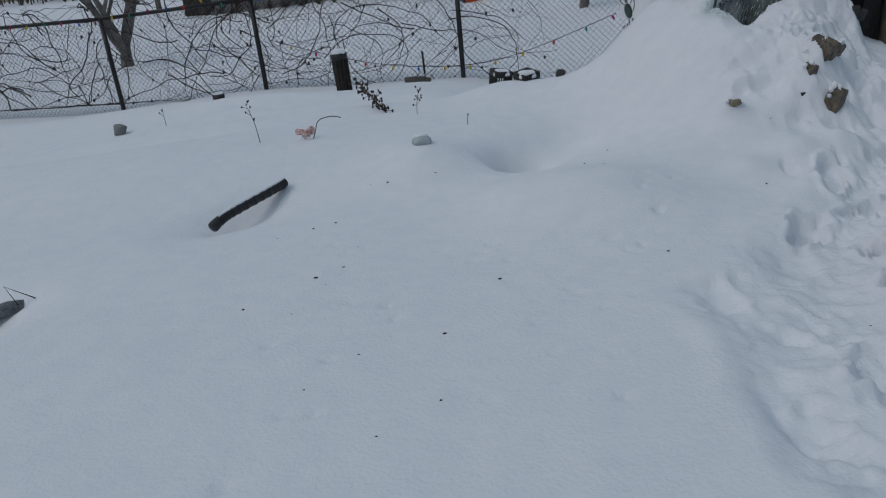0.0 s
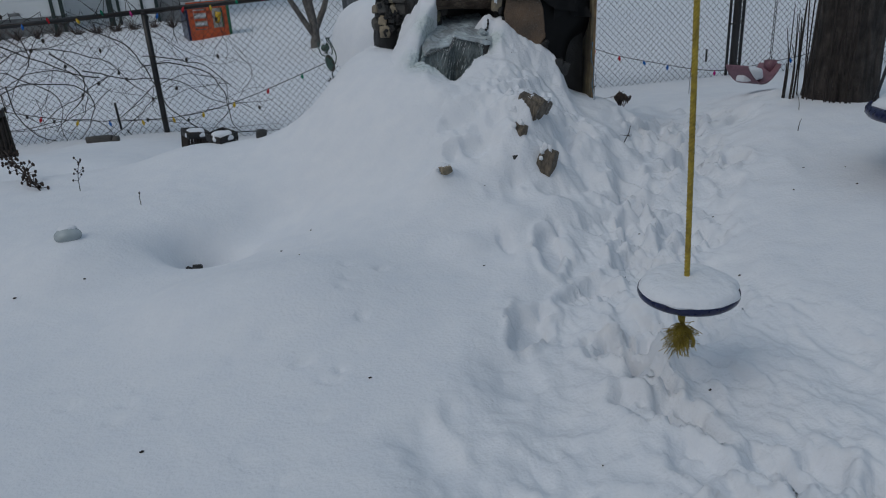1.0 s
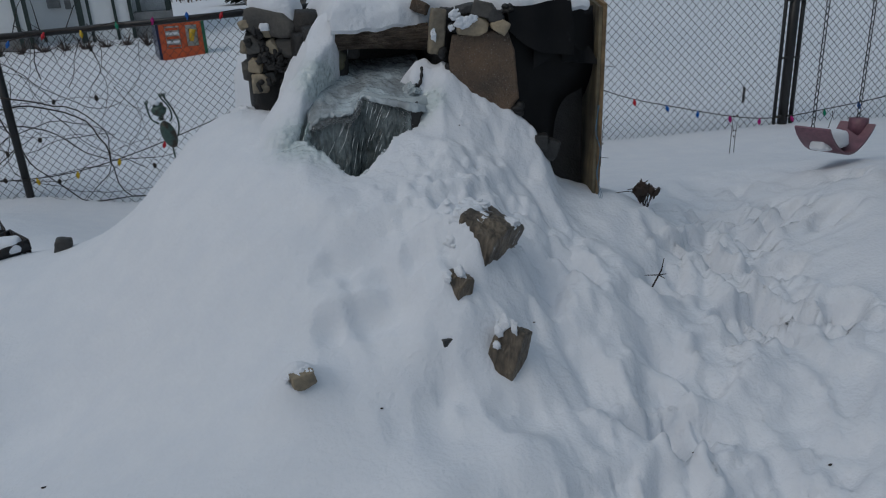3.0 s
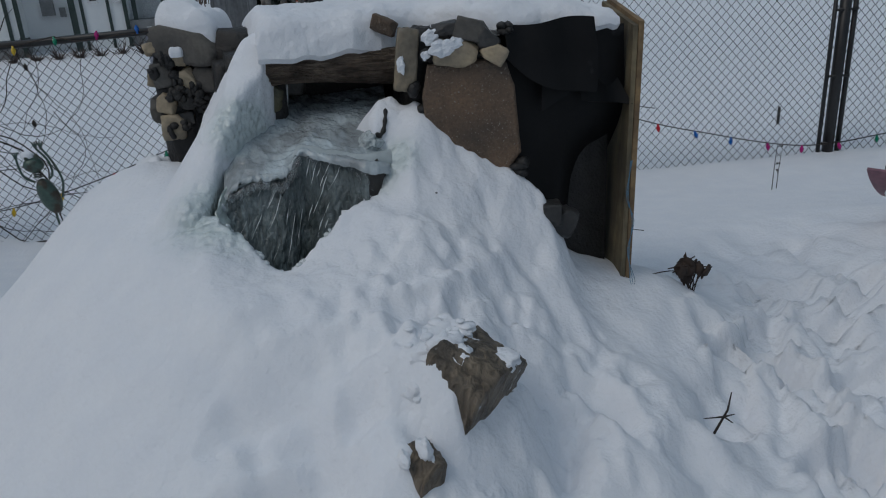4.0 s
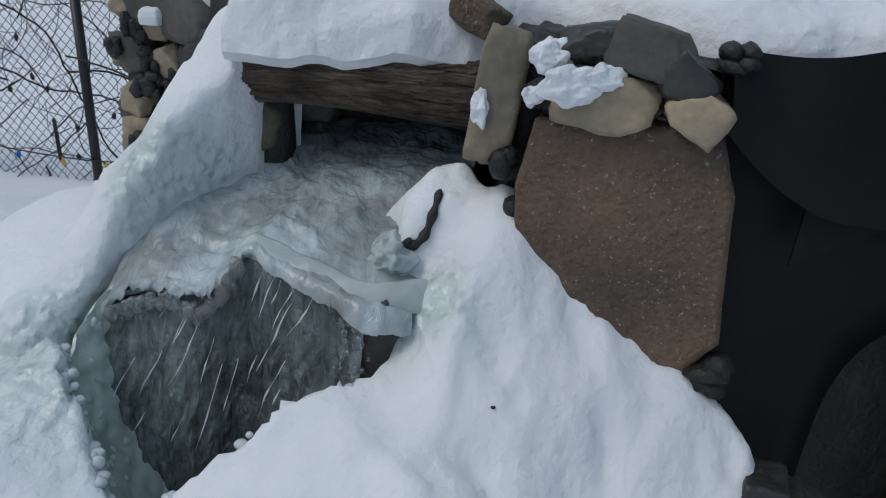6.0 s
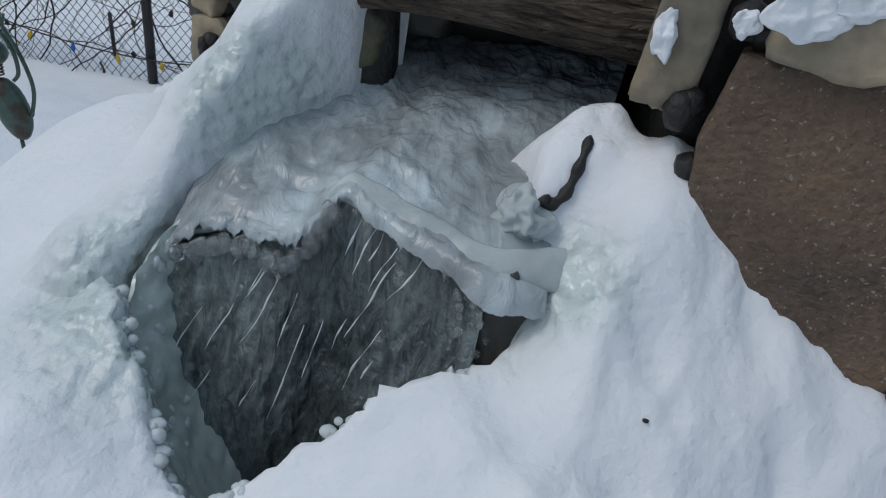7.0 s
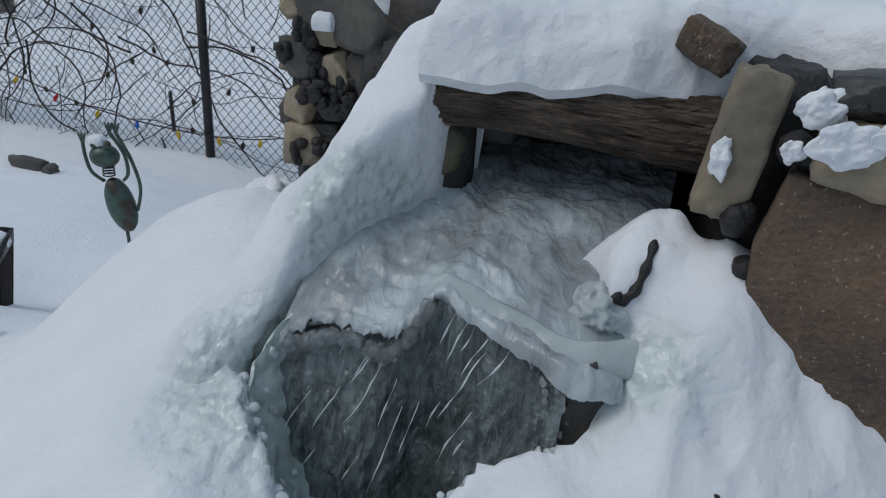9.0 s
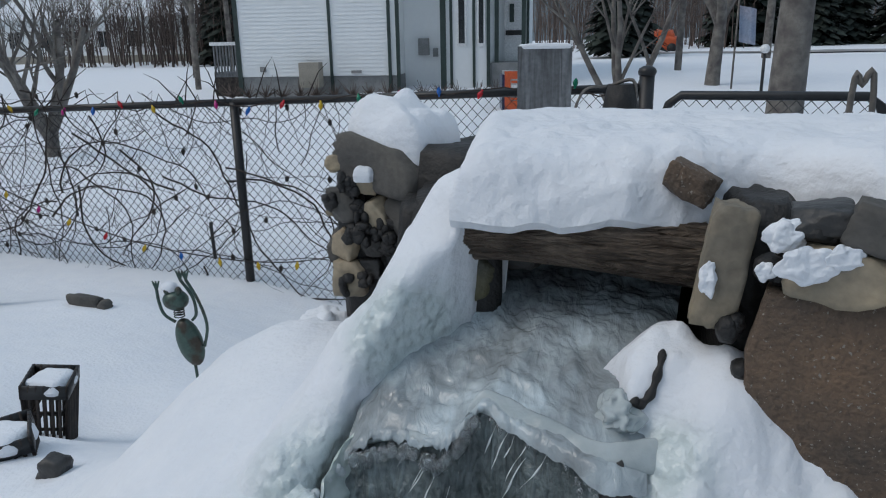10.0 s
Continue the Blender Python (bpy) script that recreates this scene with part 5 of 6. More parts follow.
arc = [gl + Vector((0, 0, 0.0)), gl + Vector((0, 0, gt - 0.10)), gl + fdir * 0.02 + Vector((0, 0, gt - 0.04)), gl + fdir * 0.07 + Vector((0, 0, gt)), gr - fdir * 0.07 + Vector((0, 0, gt)), gr - fdir * 0.02 + Vector((0, 0, gt - 0.04)), gr + Vector((0, 0, gt - 0.10)), gr]
part("gate_frame", Geo().tube(arc, 0.02, 10), BLACKMETAL, gate)
tagged(part("netting", netting(2.76, 3.58, lambda x: gt - 0.02), WIRE, gate, "woven wire netting"), kind="stuff")

# coloured lights on a cord along the rail and hanging down the side fence
lights = thing("string_lights", fx(-3), "cord of coloured light bulbs along the fence", "string lights")
random.seed(21)


def bulb(p, mt, down):
    g = Geo()
    rows = [(0.0, 0.006), (0.012, 0.007), (0.016, 0.011), (0.028, 0.013), (0.042, 0.008), (0.052, 0.001)]
    d = Vector(down).normalized()
    u = d.orthogonal().normalized()
    w = d.cross(u)
    g.grid([[Vector(p) + d * s + (u * math.cos(a) + w * math.sin(a)) * r for a in [2 * math.pi * k / 8 for k in range(9)]] for s, r in rows])
    return part("bulb", g, mt, lights)


cord = []
x = -8.0
k = 0
while x < 2.6:
    p = fx(x) + Vector((0, -0.03, rail_z(x) + 0.012 * math.sin(x * 7) + random.uniform(-0.02, 0.02)))
    cord.append(p)
    if k % 2 == 0:
        bulb(p, BULBS[(k // 2 * 3) % 5], (random.uniform(-0.5, 0.5), -0.4, random.choice((-1, -1, 1))))
    x += 0.11
    k += 1
part("cord", Geo().tube(cord, 0.004, 4, False), TWIG, lights)


def swag(pts, step, name="cord"):
    line = smooth_line(pts, 60)
    part(name, Geo().tube(line, 0.004, 4, False), TWIG, lights)
    acc, last = 0.0, line[0]
    for i, p in enumerate(line):
        acc += (p - last).length
        last = p
        if acc > step:
            acc = 0
            bulb(p, BULBS[random.randrange(5)], (random.uniform(-0.4, 0.4), -0.3, -1))


off = Vector((0, -0.03, 0))
swag([fx(3.75) + off + Vector((0, 0, 0.80)), fx(4.4) + off + Vector((0, 0, 0.42)), fx(5.0) + off + Vector((0, 0, 0.24)), fx(5.6) + off + Vector((0, 0, 0.12)), fx(6.1) + off + Vector((0, 0, 0.15)), fx(6.8) + off + Vector((0, 0, 0.27)), fx(7.6) + off + Vector((0, 0, 0.60))], 0.24)
swag([fx(-1.6) + off + Vector((0, 0, 0.5)), fx(-0.9) + off + Vector((0, 0, 0.28)), fx(-0.2) + off + Vector((0, 0, 0.13)), fx(0.6) + off + Vector((0, 0, 0.10)), fx(1.2) + off + Vector((0, 0, 0.22)), fx(2.0) + off + Vector((0, 0, 0.50))], 0.26)
swag([fx(3.75) + off + Vector((0, 0, 1.15)), fx(4.6) + off + Vector((0, 0, 1.19)), fx(5.6) + off + Vector((0, 0, 1.2))], 0.30)

# vines over the fence
vines = thing("fence_vines", fx(-3), "tangle of bare brown vines grown through the fence", "vines", kind="stuff")
rv = random.Random(8)
for batch, (count, x0, x1, r0) in enumerate(((95, -7.5, -1.2, 0.0075), (42, -2.2, 0.5, 0.006), (12, 0.3, 1.4, 0.0035), (150, -7.5, 0.2, 0.0025))):
    g = Geo()
    for k in range(count):
        x, z = rv.uniform(x0, x1), rv.uniform(0.0, 1.1)
        a = rv.uniform(0, 6.28)
        bend = rv.uniform(-0.35, 0.35)
        y = rv.uniform(-0.05, 0.05)
        pts = []
        for s in range(rv.randint(12, 34)):
            q = fx(x)
            if -7.7 < x < 1.5:
                pts.append((q.x, q.y + y + 0.03 * math.sin(s * 0.5 + k), max(-0.1, min(rail_z(x) + 0.10 + 0.12 * rv.random() * (x < 0), z))))
            a += bend * 0.5 + rv.uniform(-0.35, 0.35)
            if z > 1.05:
                a = -abs(a % 6.28 - 3.14) * 0.6
            x += math.cos(a) * 0.075
            z += math.sin(a) * 0.06
            bend += rv.uniform(-0.12, 0.12)
            bend *= 0.92
        if len(pts) > 4:
            rad = r0 * rv.uniform(0.5, 1.2)
            g.tube(pts, [rad * (1 - 0.6 * i / len(pts)) for i in range(len(pts))], 4, False)
            if rv.random() < 0.4:
                p = Vector(rv.choice(pts))
                g.blob(p, (0.014, 0.008, 0.022), 1, 0.4, 2, k)
    part("vine", g, TWIG, vines)
g = Geo()
for k in range(26):
    x = rv.uniform(-4.5, 1.2)
    q = fx(x)
    e = Vector((rv.uniform(-0.25, 0.25), rv.uniform(-0.1, 0.1), rv.uniform(0.08, 0.3)))
    b = q + Vector((0, 0, rail_z(x)))
    g.tube([b, b + e * 0.6 + Vector((0, 0, 0.03)), b + e], [0.004, 0.003, 0.001], 4)
part("shoot", g, TWIG, vines)

# ---- small things in the snow ----
frog = Geo()
F = Vector((1.522, 5.40, 0.0))
frog.tube([F + Vector((0, 0, 0.60)), F + Vector((-0.006, 0, 0.73))], 0.0032, 6)
body_m = turn(0, -14, 0)
frog.blob(F + Vector((-0.010, 0, 0.753)), (0.026, 0.021, 0.052), 3, 0.02, 2, 1, body_m)
frog.blob(F + Vector((-0.030, 0, 0.842)), (0.026, 0.022, 0.021), 3, 0.02, 2, 2)
for k in range(4):
    a = [F + Vector((-0.026 + 0.010 * math.cos(t), 0.010 * math.sin(t), 0.808 + 0.005 * k)) for t in [2 * math.pi * q / 10 for q in range(11)]]
    frog.tube(a, 0.0015, 4, False)
for sx, pts in ((1, [(0.0, 0, 0.80), (0.010, 0, 0.815), (0.006, 0, 0.85), (-0.016, 0, 0.885)]), (1, [(0.020, 0, 0.745), (0.030, 0, 0.79), (0.018, 0, 0.84), (-0.004, 0, 0.885)]), (1, [(-0.036, 0, 0.795), (-0.058, 0, 0.81), (-0.066, 0, 0.835), (-0.068, 0, 0.862)])):
    line = smooth_line([F + Vector(p) for p in pts], 14)
    frog.tube(line, 0.0032, 6)
    e = line[-1]
    for k in range(3):
        frog.tube([e, e + Vector((-0.007 + 0.007 * k, 0, 0.018))], [0.003, 0.0018], 5)
for k in (-1, 1):
    frog.blob(F + Vector((-0.030 + 0.012 * k, -0.008, 0.864)), (0.007, 0.007, 0.009), 2, 0)
solo("frog_stake", frog, PATINA, "green tin garden frog on a thin stake, arms raised", "garden ornament")
solo("snow_cover", Geo().blob(F + Vector((-0.040, 0, 0.868)), (0.018, 0.015, 0.013), 2, 0.1), SNOW, "dab of snow on the garden frog's head", "snow")


def planter(at, w, h, tilt):
    ob = thing("wicker_planter", at, "dark wicker planter leaning in the snow", "planter", "planters in the snow")
    mm = Matrix.Translation(at) @ turn(*tilt).to_4x4()
    for s in range(4):
        rot = Matrix.Rotation(s * math.pi / 2, 4, "Z")
        for k in range(7):
            t = k / 6 - 0.5
            part("stake", Geo().tube([mm @ rot @ Vector((t * w * 0.8, -w * 0.4, -0.15)), mm @ rot @ Vector((t * w, -w * 0.5, h))], 0.0055, 5), TWIG, ob)
        part("rim", Geo().box((-w * 0.53, -w * 0.53, h - 0.045), (w * 0.53, -w * 0.47, h), mm @ rot), BLACKMETAL, ob)
    for zz in (0.03, 0.09):
        part("band", Geo().tube([mm @ Vector((w * 0.46 * math.cos(a), w * 0.46 * math.sin(a), zz)) for a in [radians(45 + 90 * q) for q in range(5)]], 0.006, 5), TWIG, ob)
    solo("snow_cover", pillow(mm @ Vector((0, 0, h - 0.03)), (w * 0.5, w * 0.5), 0.035, at[0] * 3, 12), SNOW, "cap of snow in a planter", "snow", "snow in planters")


planter((0.655, 6.03, 0.145), 0.13, 0.20, (6, 8, 20))
planter((0.834, 5.66, 0.21), 0.13, 0.17, (8, -6, 35))
solo("rock", rock(Geo(), (1.06, 5.52, gz(1.06, 5.52) + 0.01), (0.03, 0.03, 0.035), 5.5, turn(0, 10, 0), 0.5, 0.2, 3), STONE_DARK, "dark rounded stone poking from the mound's side", "rock", "rocks in the mound")
stump = thing("wicker_post", (-0.70, 7.36, 0), "tall dark wicker post with a snow top near the fence", "post")
for k in range(14):
    a = 2 * math.pi * k / 14
    part("stake", Geo().tube([(-0.70 + 0.065 * math.cos(a), 7.36 + 0.065 * math.sin(a), -0.15), (-0.72 + 0.07 * math.cos(a + 0.3), 7.36 + 0.07 * math.sin(a + 0.3), 0.42)], 0.009, 5), TWIG, stump)
part("core", Geo().tube([(-0.70, 7.36, -0.15), (-0.72, 7.36, 0.40)], 0.055, 10), BARK, stump)
part("rim", Geo().tube([(-0.718, 7.36, 0.37), (-0.722, 7.36, 0.43)], 0.078, 14), BLACKMETAL, stump)
solo("snow_cover", pillow((-0.722, 7.36, 0.43), (0.075, 0.075), 0.035, 2, 12, 0.1, 2.0), SNOW, "cap of snow on the wicker post", "snow")

g = Geo()
pp = smooth_line([(-1.06, 3.86, 0.035), (-1.03, 3.905, 0.055), (-0.98, 3.96, 0.075), (-0.80, 4.21, 0.105), (-0.74, 4.29, 0.12)], 24)
g.tube(pp, [0.026] + [0.030] * 4 + [0.026] * 20, 14)
pipe = thing("drain_pipe", (-0.95, 4.0, 0), "black corrugated drain pipe lying out of the snow", "pipe")
part("pipe", g, BLACKMETAL, pipe)
g = Geo()
for i in range(5, 24, 1):
    g.tube([pp[i], pp[i] + (pp[i] - pp[i - 1]) * 0.35], 0.0285, 14)
part("rib", g, BLACKMETAL, pipe)
solo("snow_cover", Geo().tube([p + Vector((0, 0, 0.020)) for p in pp[6:]], [0.013] * 18 + [0.006], 10), SNOW, "thin line of snow on the pipe", "snow")
gd = gz(0.06, 4.40)
solo("glass_dome", Geo().blob((0.06, 4.40, gd + 0.012), (0.058, 0.05, 0.036), 3, 0.03, 2, 4, None, 0.03), MILKY, "pale frosted dome lamp set in the snow", "lamp")
solo("snow_cover", pillow((0.06, 4.415, gd + 0.025), (0.045, 0.035), 0.028, 3, 12, 0.1, 2.0), SNOW, "cap of snow on the dome lamp", "snow")
g = Geo()
fz = gz(-0.66, 4.92)
for k in range(7):
    a = random.uniform(-0.8, 0.8)
    g.blob((-0.70 + random.uniform(-0.04, 0.04), 4.92 + random.uniform(-0.03, 0.03), fz + 0.05 + random.uniform(-0.02, 0.03)), (0.028, 0.006, 0.020), 2, 0.5, 3, k, turn(0, random.uniform(-60, 60), random.uniform(-50, 50)))
solo("leaf_cluster", g, mat("faded_red_leaf", (0.55, 0.16, 0.11), 0.7, (0.8, 0.72, 0.7), 60.0, 120.0, 0.3, 0.003), "faded red and white artificial leaves on the snow", "leaves")
solo("twig", Geo().tube(smooth_line([(-0.66, 4.90, fz - 0.03), (-0.63, 4.91, fz + 0.04), (-0.60, 4.93, fz + 0.11), (-0.52, 4.95, fz + 0.125), (-0.46, 4.96, fz + 0.11)], 14), 0.003, 5), TWIG, "thin bent twig beside the red leaves", "twig")


def weed(x, y, h, lean, seed, heads=6, r=0.0028, label="dry brown weed stalk in the snow"):
    q = random.Random(seed)
    g = Geo()
    z = gz(x, y)
    line = smooth_line([(x, y, z - 0.04), (x + lean * 0.3, y, z + h * 0.5), (x + lean, y, z + h)], 12)
    g.tube(line, [r * (1 - 0.05 * i) for i in range(13)], 5)
    for k in range(heads):
        p = line[q.randint(5, 12)]
        e = p + Vector((q.uniform(-0.03, 0.03), q.uniform(-0.03, 0.03), q.uniform(0, 0.035)))
        g.tube([p, e], 0.0014, 4)
        g.blob(e, (0.006, 0.006, 0.008), 1, 0.3, 2, k)
    solo("dry_weed", g, TWIG, label, "weed", "dry weeds")


for a in ((-1.0, 4.95, 0.26, -0.05, 1, 7), (0.02, 5.33, 0.16, 0.03, 2, 12), (0.35, 4.85, 0.05, 0.0, 3, 1), (-1.9, 5.8, 0.14, 0.0, 4, 2), (5.6, 6.3, 0.2, 0.05, 5, 2), (4.05, 6.6, 0.3, 0.02, 6, 3), (4.9, 6.4, 0.28, 0.01, 7, 2), (4.95, 6.42, 0.2, 0.01, 8, 2), (3.95, 4.2, 0.07, 0.02, 9, 0), (4.2, 4.45, 0.1, -0.03, 10, 0), (1.62, 5.68, 0.12, -0.05, 12, 4)):
    weed(*a)
g = Geo()
for k in range(8):
    p = Vector((-0.42, 5.95, gz(-0.42, 5.95) + 0.17)).lerp(Vector((-0.18, 5.45, gz(-0.18, 5.45) - 0.01)), k / 8)
    for q in range(9):
        e = p + Vector((random.uniform(-0.06, 0.06), random.uniform(-0.05, 0.05), random.uniform(-0.03, 0.06)))
        g.tube([p, e], [0.003, 0.0012], 4)
        g.blob(e, (0.008, 0.008, 0.012), 1, 0.4, 2, k * 9 + q)
g.tube([(-0.42, 5.95, gz(-0.42, 5.95) + 0.19), (-0.18, 5.45, gz(-0.18, 5.45) - 0.02)], [0.006, 0.004], 5)
solo("dead_branch", g, LEAF, "dead brown flower branch bent down to the snow", "branch")
for (x, y, s, lb) in ((-0.02, 7.22, (0.10, 0.03, 0.035), "flat grey-green stone in a snow heap"), (0.10, 7.2, (0.025, 0.03, 0.025), "small dark stone in a snow heap")):
    solo("rock", rock(Geo(), (x, y, gz(x, y) + 0.01), s, x * 7, turn(0, 0, -12), 0.5, 0.15, 3), STONE_GREY, lb, "rock", "stones in the bed")
solo("plant_pot", Geo().tube([(-1.62, 6.34, gz(-1.62, 6.34) - 0.03), (-1.62, 6.34, gz(-1.62, 6.34) + 0.045)], [0.045, 0.05], 16), BLACKMETAL, "small black pot half sunk in the snow", "pot")
solo("snow_cover", pillow((-1.62, 6.34, gz(-1.62, 6.34) + 0.045), (0.046, 0.046), 0.012, 2, 10, 0.1, 2.0), SNOW, "snow on the small black pot", "snow")
solo("cup", Geo().tube([(-2.25, 5.75, gz(-2.25, 5.75) - 0.02), (-2.22, 5.74, gz(-2.25, 5.75) + 0.06)], [0.035, 0.048], 14), CONCRETE, "tipped pale cup sunk in the snow", "cup")
for x, y in ((0.56, 4.44), (0.60, 4.33), (0.53, 4.36)):
    solo("rock", rock(Geo(), (x, y, gz(x, y) + 0.012), (0.026, 0.022, 0.052), x * 17, turn(10, 12, 10), 0.6, 0.25, 3), FOAM, "dark wet stone in a snow hollow", "rock", "stones in the hollow")
board2 = thing("wooden_hatch", (-1.9, 3.2, 0), "grey weathered planks showing in a snow hollow", "planks")
for k in range(3):
    part("plank", Geo().box((-0.45, -0.06, -0.012), (0.42, 0.06, 0.012), pose(-2.12 + 0.05 * k, 3.06 + 0.13 * k, -0.06 + 0.01 * k, 0, -8, 22)), SLATE, board2)
part("wire", Geo().tube([(-1.72, 3.16, -0.02), (-1.77, 3.17, 0.10), (-1.67, 3.20, 0.02)], 0.003, 5), TWIG, board2)
# withered plant, forked twig, bits on the snow
g = Geo()
B = Vector((3.195, 4.86, gz(3.195, 4.86)))
rb = random.Random(6)
for k in range(9):
    line = smooth_line([B + Vector((rb.uniform(-0.02, 0.02), rb.uniform(-0.02, 0.02), -0.02)), B + Vector((rb.uniform(-0.05, 0.04), 0, 0.07)), B + Vector((rb.uniform(-0.09, 0.05), rb.uniform(-0.03, 0.03), rb.uniform(0.04, 0.11)))], 10)
    g.tube(line, 0.0018, 4)
    for q in range(3):
        p = line[rb.randint(4, 10)]
        g.blob(p + Vector((0, 0, -0.012)), (0.013, 0.005, 0.020), 2, 0.6, 3, k * 3 + q, turn(0, rb.uniform(-40, 40), rb.uniform(0, 180)))
g.tube(smooth_line([B + Vector((0, 0, 0.05)), B + Vector((-0.08, -0.01, 0.075)), B + Vector((-0.17, -0.02, 0.08))], 8), 0.0016, 4)
solo("withered_plant", g, LEAF, "withered brown plant with curled leaves in the snow", "plant")
g = Geo()
T = Vector((2.86, 4.32, gz(2.86, 4.32)))
g.tube([T, T + Vector((0.03, 0, 0.05)), T + Vector((0.045, 0.01, 0.085))], [0.003, 0.0025, 0.0012], 5)
for e in ((-0.03, 0, 0.045), (0.05, 0, 0.035), (0.03, -0.02, 0.03)):
    g.tube([T + Vector((0.022, 0, 0.036)), T + Vector(e)], [0.0022, 0.001], 4)
solo("twig", g, TWIG, "small forked twig standing in the snow", "twig")
g = Geo()
for k in range(60):
    x, y = rb.uniform(-0.8, 4.0), rb.uniform(1.0, 4.3)
    s = rb.uniform(0.002, 0.006)
    g.blob((x, y, gz(x, y) + 0.002), (s * rb.uniform(1, 2.2), s, s * 0.6), 1, 0.4, 2, k)
for x, y in ((2.423, 4.80), (1.52, 2.35)):
    g.blob((x, y, gz(x, y) + 0.001), (0.003, 0.003, 0.002), 1, 0.3, 2, 3)
solo("plant_litter", g, TWIG, "scattered dark crumbs and seeds on the snow", "litter", kind="stuff")
solo("stake", Geo().tube([(6.17, 7.76, -0.2), (6.17, 7.76, 0.20)], 0.012, 6), BLACKMETAL, "short black stake behind the fence", "stake")
solo("stake", Geo().tube([(0.06, 8.5, -0.2), (0.05, 8.5, 0.22)], 0.012, 6), BLACKMETAL, "short black stake behind the fence", "stake")
# things behind the wall top
solo("grey_panel", Geo().box((-0.118, -0.012, 0.2), (0.118, 0.012, 1.30), pose(2.20, 7.45, 0, 0, 0, -4)), SLATE, "upright grey painted plank behind the waterfall", "plank", smooth=False)
solo("snow_cover", pillow((2.20, 7.45, 1.30), (0.115, 0.015), 0.012, 2, 12, 0.1, 6, turned=-4), SNOW, "thin snow on the grey plank's top", "snow")
post = solo("wooden_post", Geo().tube([(2.49, 7.1, -0.1), (2.49, 7.1, 1.02)], 0.04, 10), BARK, "dark wooden post carrying a bucket", "post")
bucket = thing("bucket", (2.49, 7.0, 1.03), "dark grey metal bucket with a raised handle", "bucket")
part("bowl", Geo().tube([(2.49, 7.0, 1.02), (2.49, 7.0, 1.06), (2.49, 7.0, 1.16), (2.49, 7.0, 1.155), (2.49, 7.0, 1.08)], [0.055, 0.07, 0.052, 0.046, 0.046], 18), FOAM, bucket)
part("handle", Geo().tube(smooth_line([(2.44, 7.0, 1.15), (2.35, 6.95, 1.14), (2.30, 6.9, 1.03)], 10), 0.005, 5), BARK_GREY, bucket)
part("handle", Geo().tube(smooth_line([(2.44, 7.0, 1.15), (2.53, 6.98, 1.175), (2.545, 6.98, 1.08)], 10), 0.007, 5), BARK_GREY, bucket)
solo("arch", Geo().tube(smooth_line([(3.03, 6.3, 0.1), (3.04, 6.3, 1.12), (3.065, 6.3, 1.19), (3.10, 6.3, 1.13), (3.11, 6.3, 0.1)], 22), 0.009, 8), BARK_GREY, "bent grey branch arch standing behind the wall", "arch")
solo("snow_bank", pillow((2.6, 6.9, 0.55), (0.75, 0.6), 0.50, 31, 30, 0.08, 2.2), SNOW, "high snow bank behind the waterfall", "snow")


# ---- beyond the fence ----
def flat(name, a, b, material, parent, label="", m=None):
    return part(name, Geo().box(a, b, m), material, parent, label, False)


HZ = 0.20
house = thing("house", (-3, 26, HZ), "white vinyl-sided house with dark green trim", "house")
flat("foundation", (-7.1, 26.05, HZ - 0.8), (-2.2, 36, HZ + 0.22), CONCRETE, house)
g = Geo()
for k in range(42):
    z = HZ + 0.22 + k * 0.115
    g.add([(-7.15, 26.0, z), (-2.2, 26.0, z), (-2.2, 26.014, z + 0.117), (-7.15, 26.014, z + 0.117)], [(0, 1, 2, 3)])
    g.add([(-7.15, 26.0, z), (-7.15, 26.012, z), (-2.2, 26.012, z), (-2.2, 26.0, z)], [(0, 1, 2, 3)])
part("siding", g, SIDING, house, "white lapped siding", False)
flat("wall", (-7.15, 26.02, HZ + 0.2), (-2.2, 36, HZ + 5.2), SIDING, house)
flat("wall", (-2.2, 27.2, HZ - 0.5), (-0.95, 36, HZ + 5.2), SIDING, house)
flat("wall", (-0.95, 26.6, HZ - 0.5), (0.45, 36, HZ + 5.2), SIDING, house)
flat("wall", (0.45, 28.6, HZ - 0.5), (1.55, 36, HZ + 5.2), SIDING, house)
for x0, x1, y in ((-7.18, -7.05, 25.97), (-4.26, -4.18, 25.96), (-2.47, -2.38, 25.95), (-2.22, -2.12, 25.95), (-0.98, -0.82, 26.5), (-0.70, -0.62, 26.55), (-0.02, 0.06, 26.55), (0.40, 0.50, 26.55), (1.52, 1.6, 28.5)):
    flat("trim", (x0, y, HZ - 0.3), (x1, y + 0.1, HZ + 5.2), TRIMGREEN, house)
for x, w in ((-0.48, 0.28), (0.12, 0.24)):
    wn_ = flat("window", (x, 26.54, HZ + 1.0), (x + w, 26.62, HZ + 2.9), PLASTIC_W, house)
    flat("pane", (x + 0.05, 26.53, HZ + 1.08), (x + w - 0.05, 26.56, HZ + 2.85), GLASS, wn_)
porch = flat("porch_floor", (0.5, 26.7, HZ - 0.4), (1.6, 28.6, HZ + 0.5), CONCRETE, house)
for x in (0.62, 1.42):
    flat("porch_post", (x, 26.75, HZ + 0.5), (x + 0.12, 26.87, HZ + 3.2), TRIMGREEN, house)
flat("porch_roof", (0.4, 26.6, HZ + 2.95), (1.7, 28.6, HZ + 3.2), TRIMGREEN, house)
dr = flat("door", (0.80, 28.52, HZ + 0.5), (1.45, 28.6, HZ + 2.5), PLASTIC_W, house)
flat("wreath", (0.98, 28.48, HZ + 1.7), (1.12, 28.52, HZ + 2.25), TRIMGREEN, dr)
flat("sign", (0.86, 28.47, HZ + 1.30), (1.36, 28.52, HZ + 1.45), FOAM, dr)
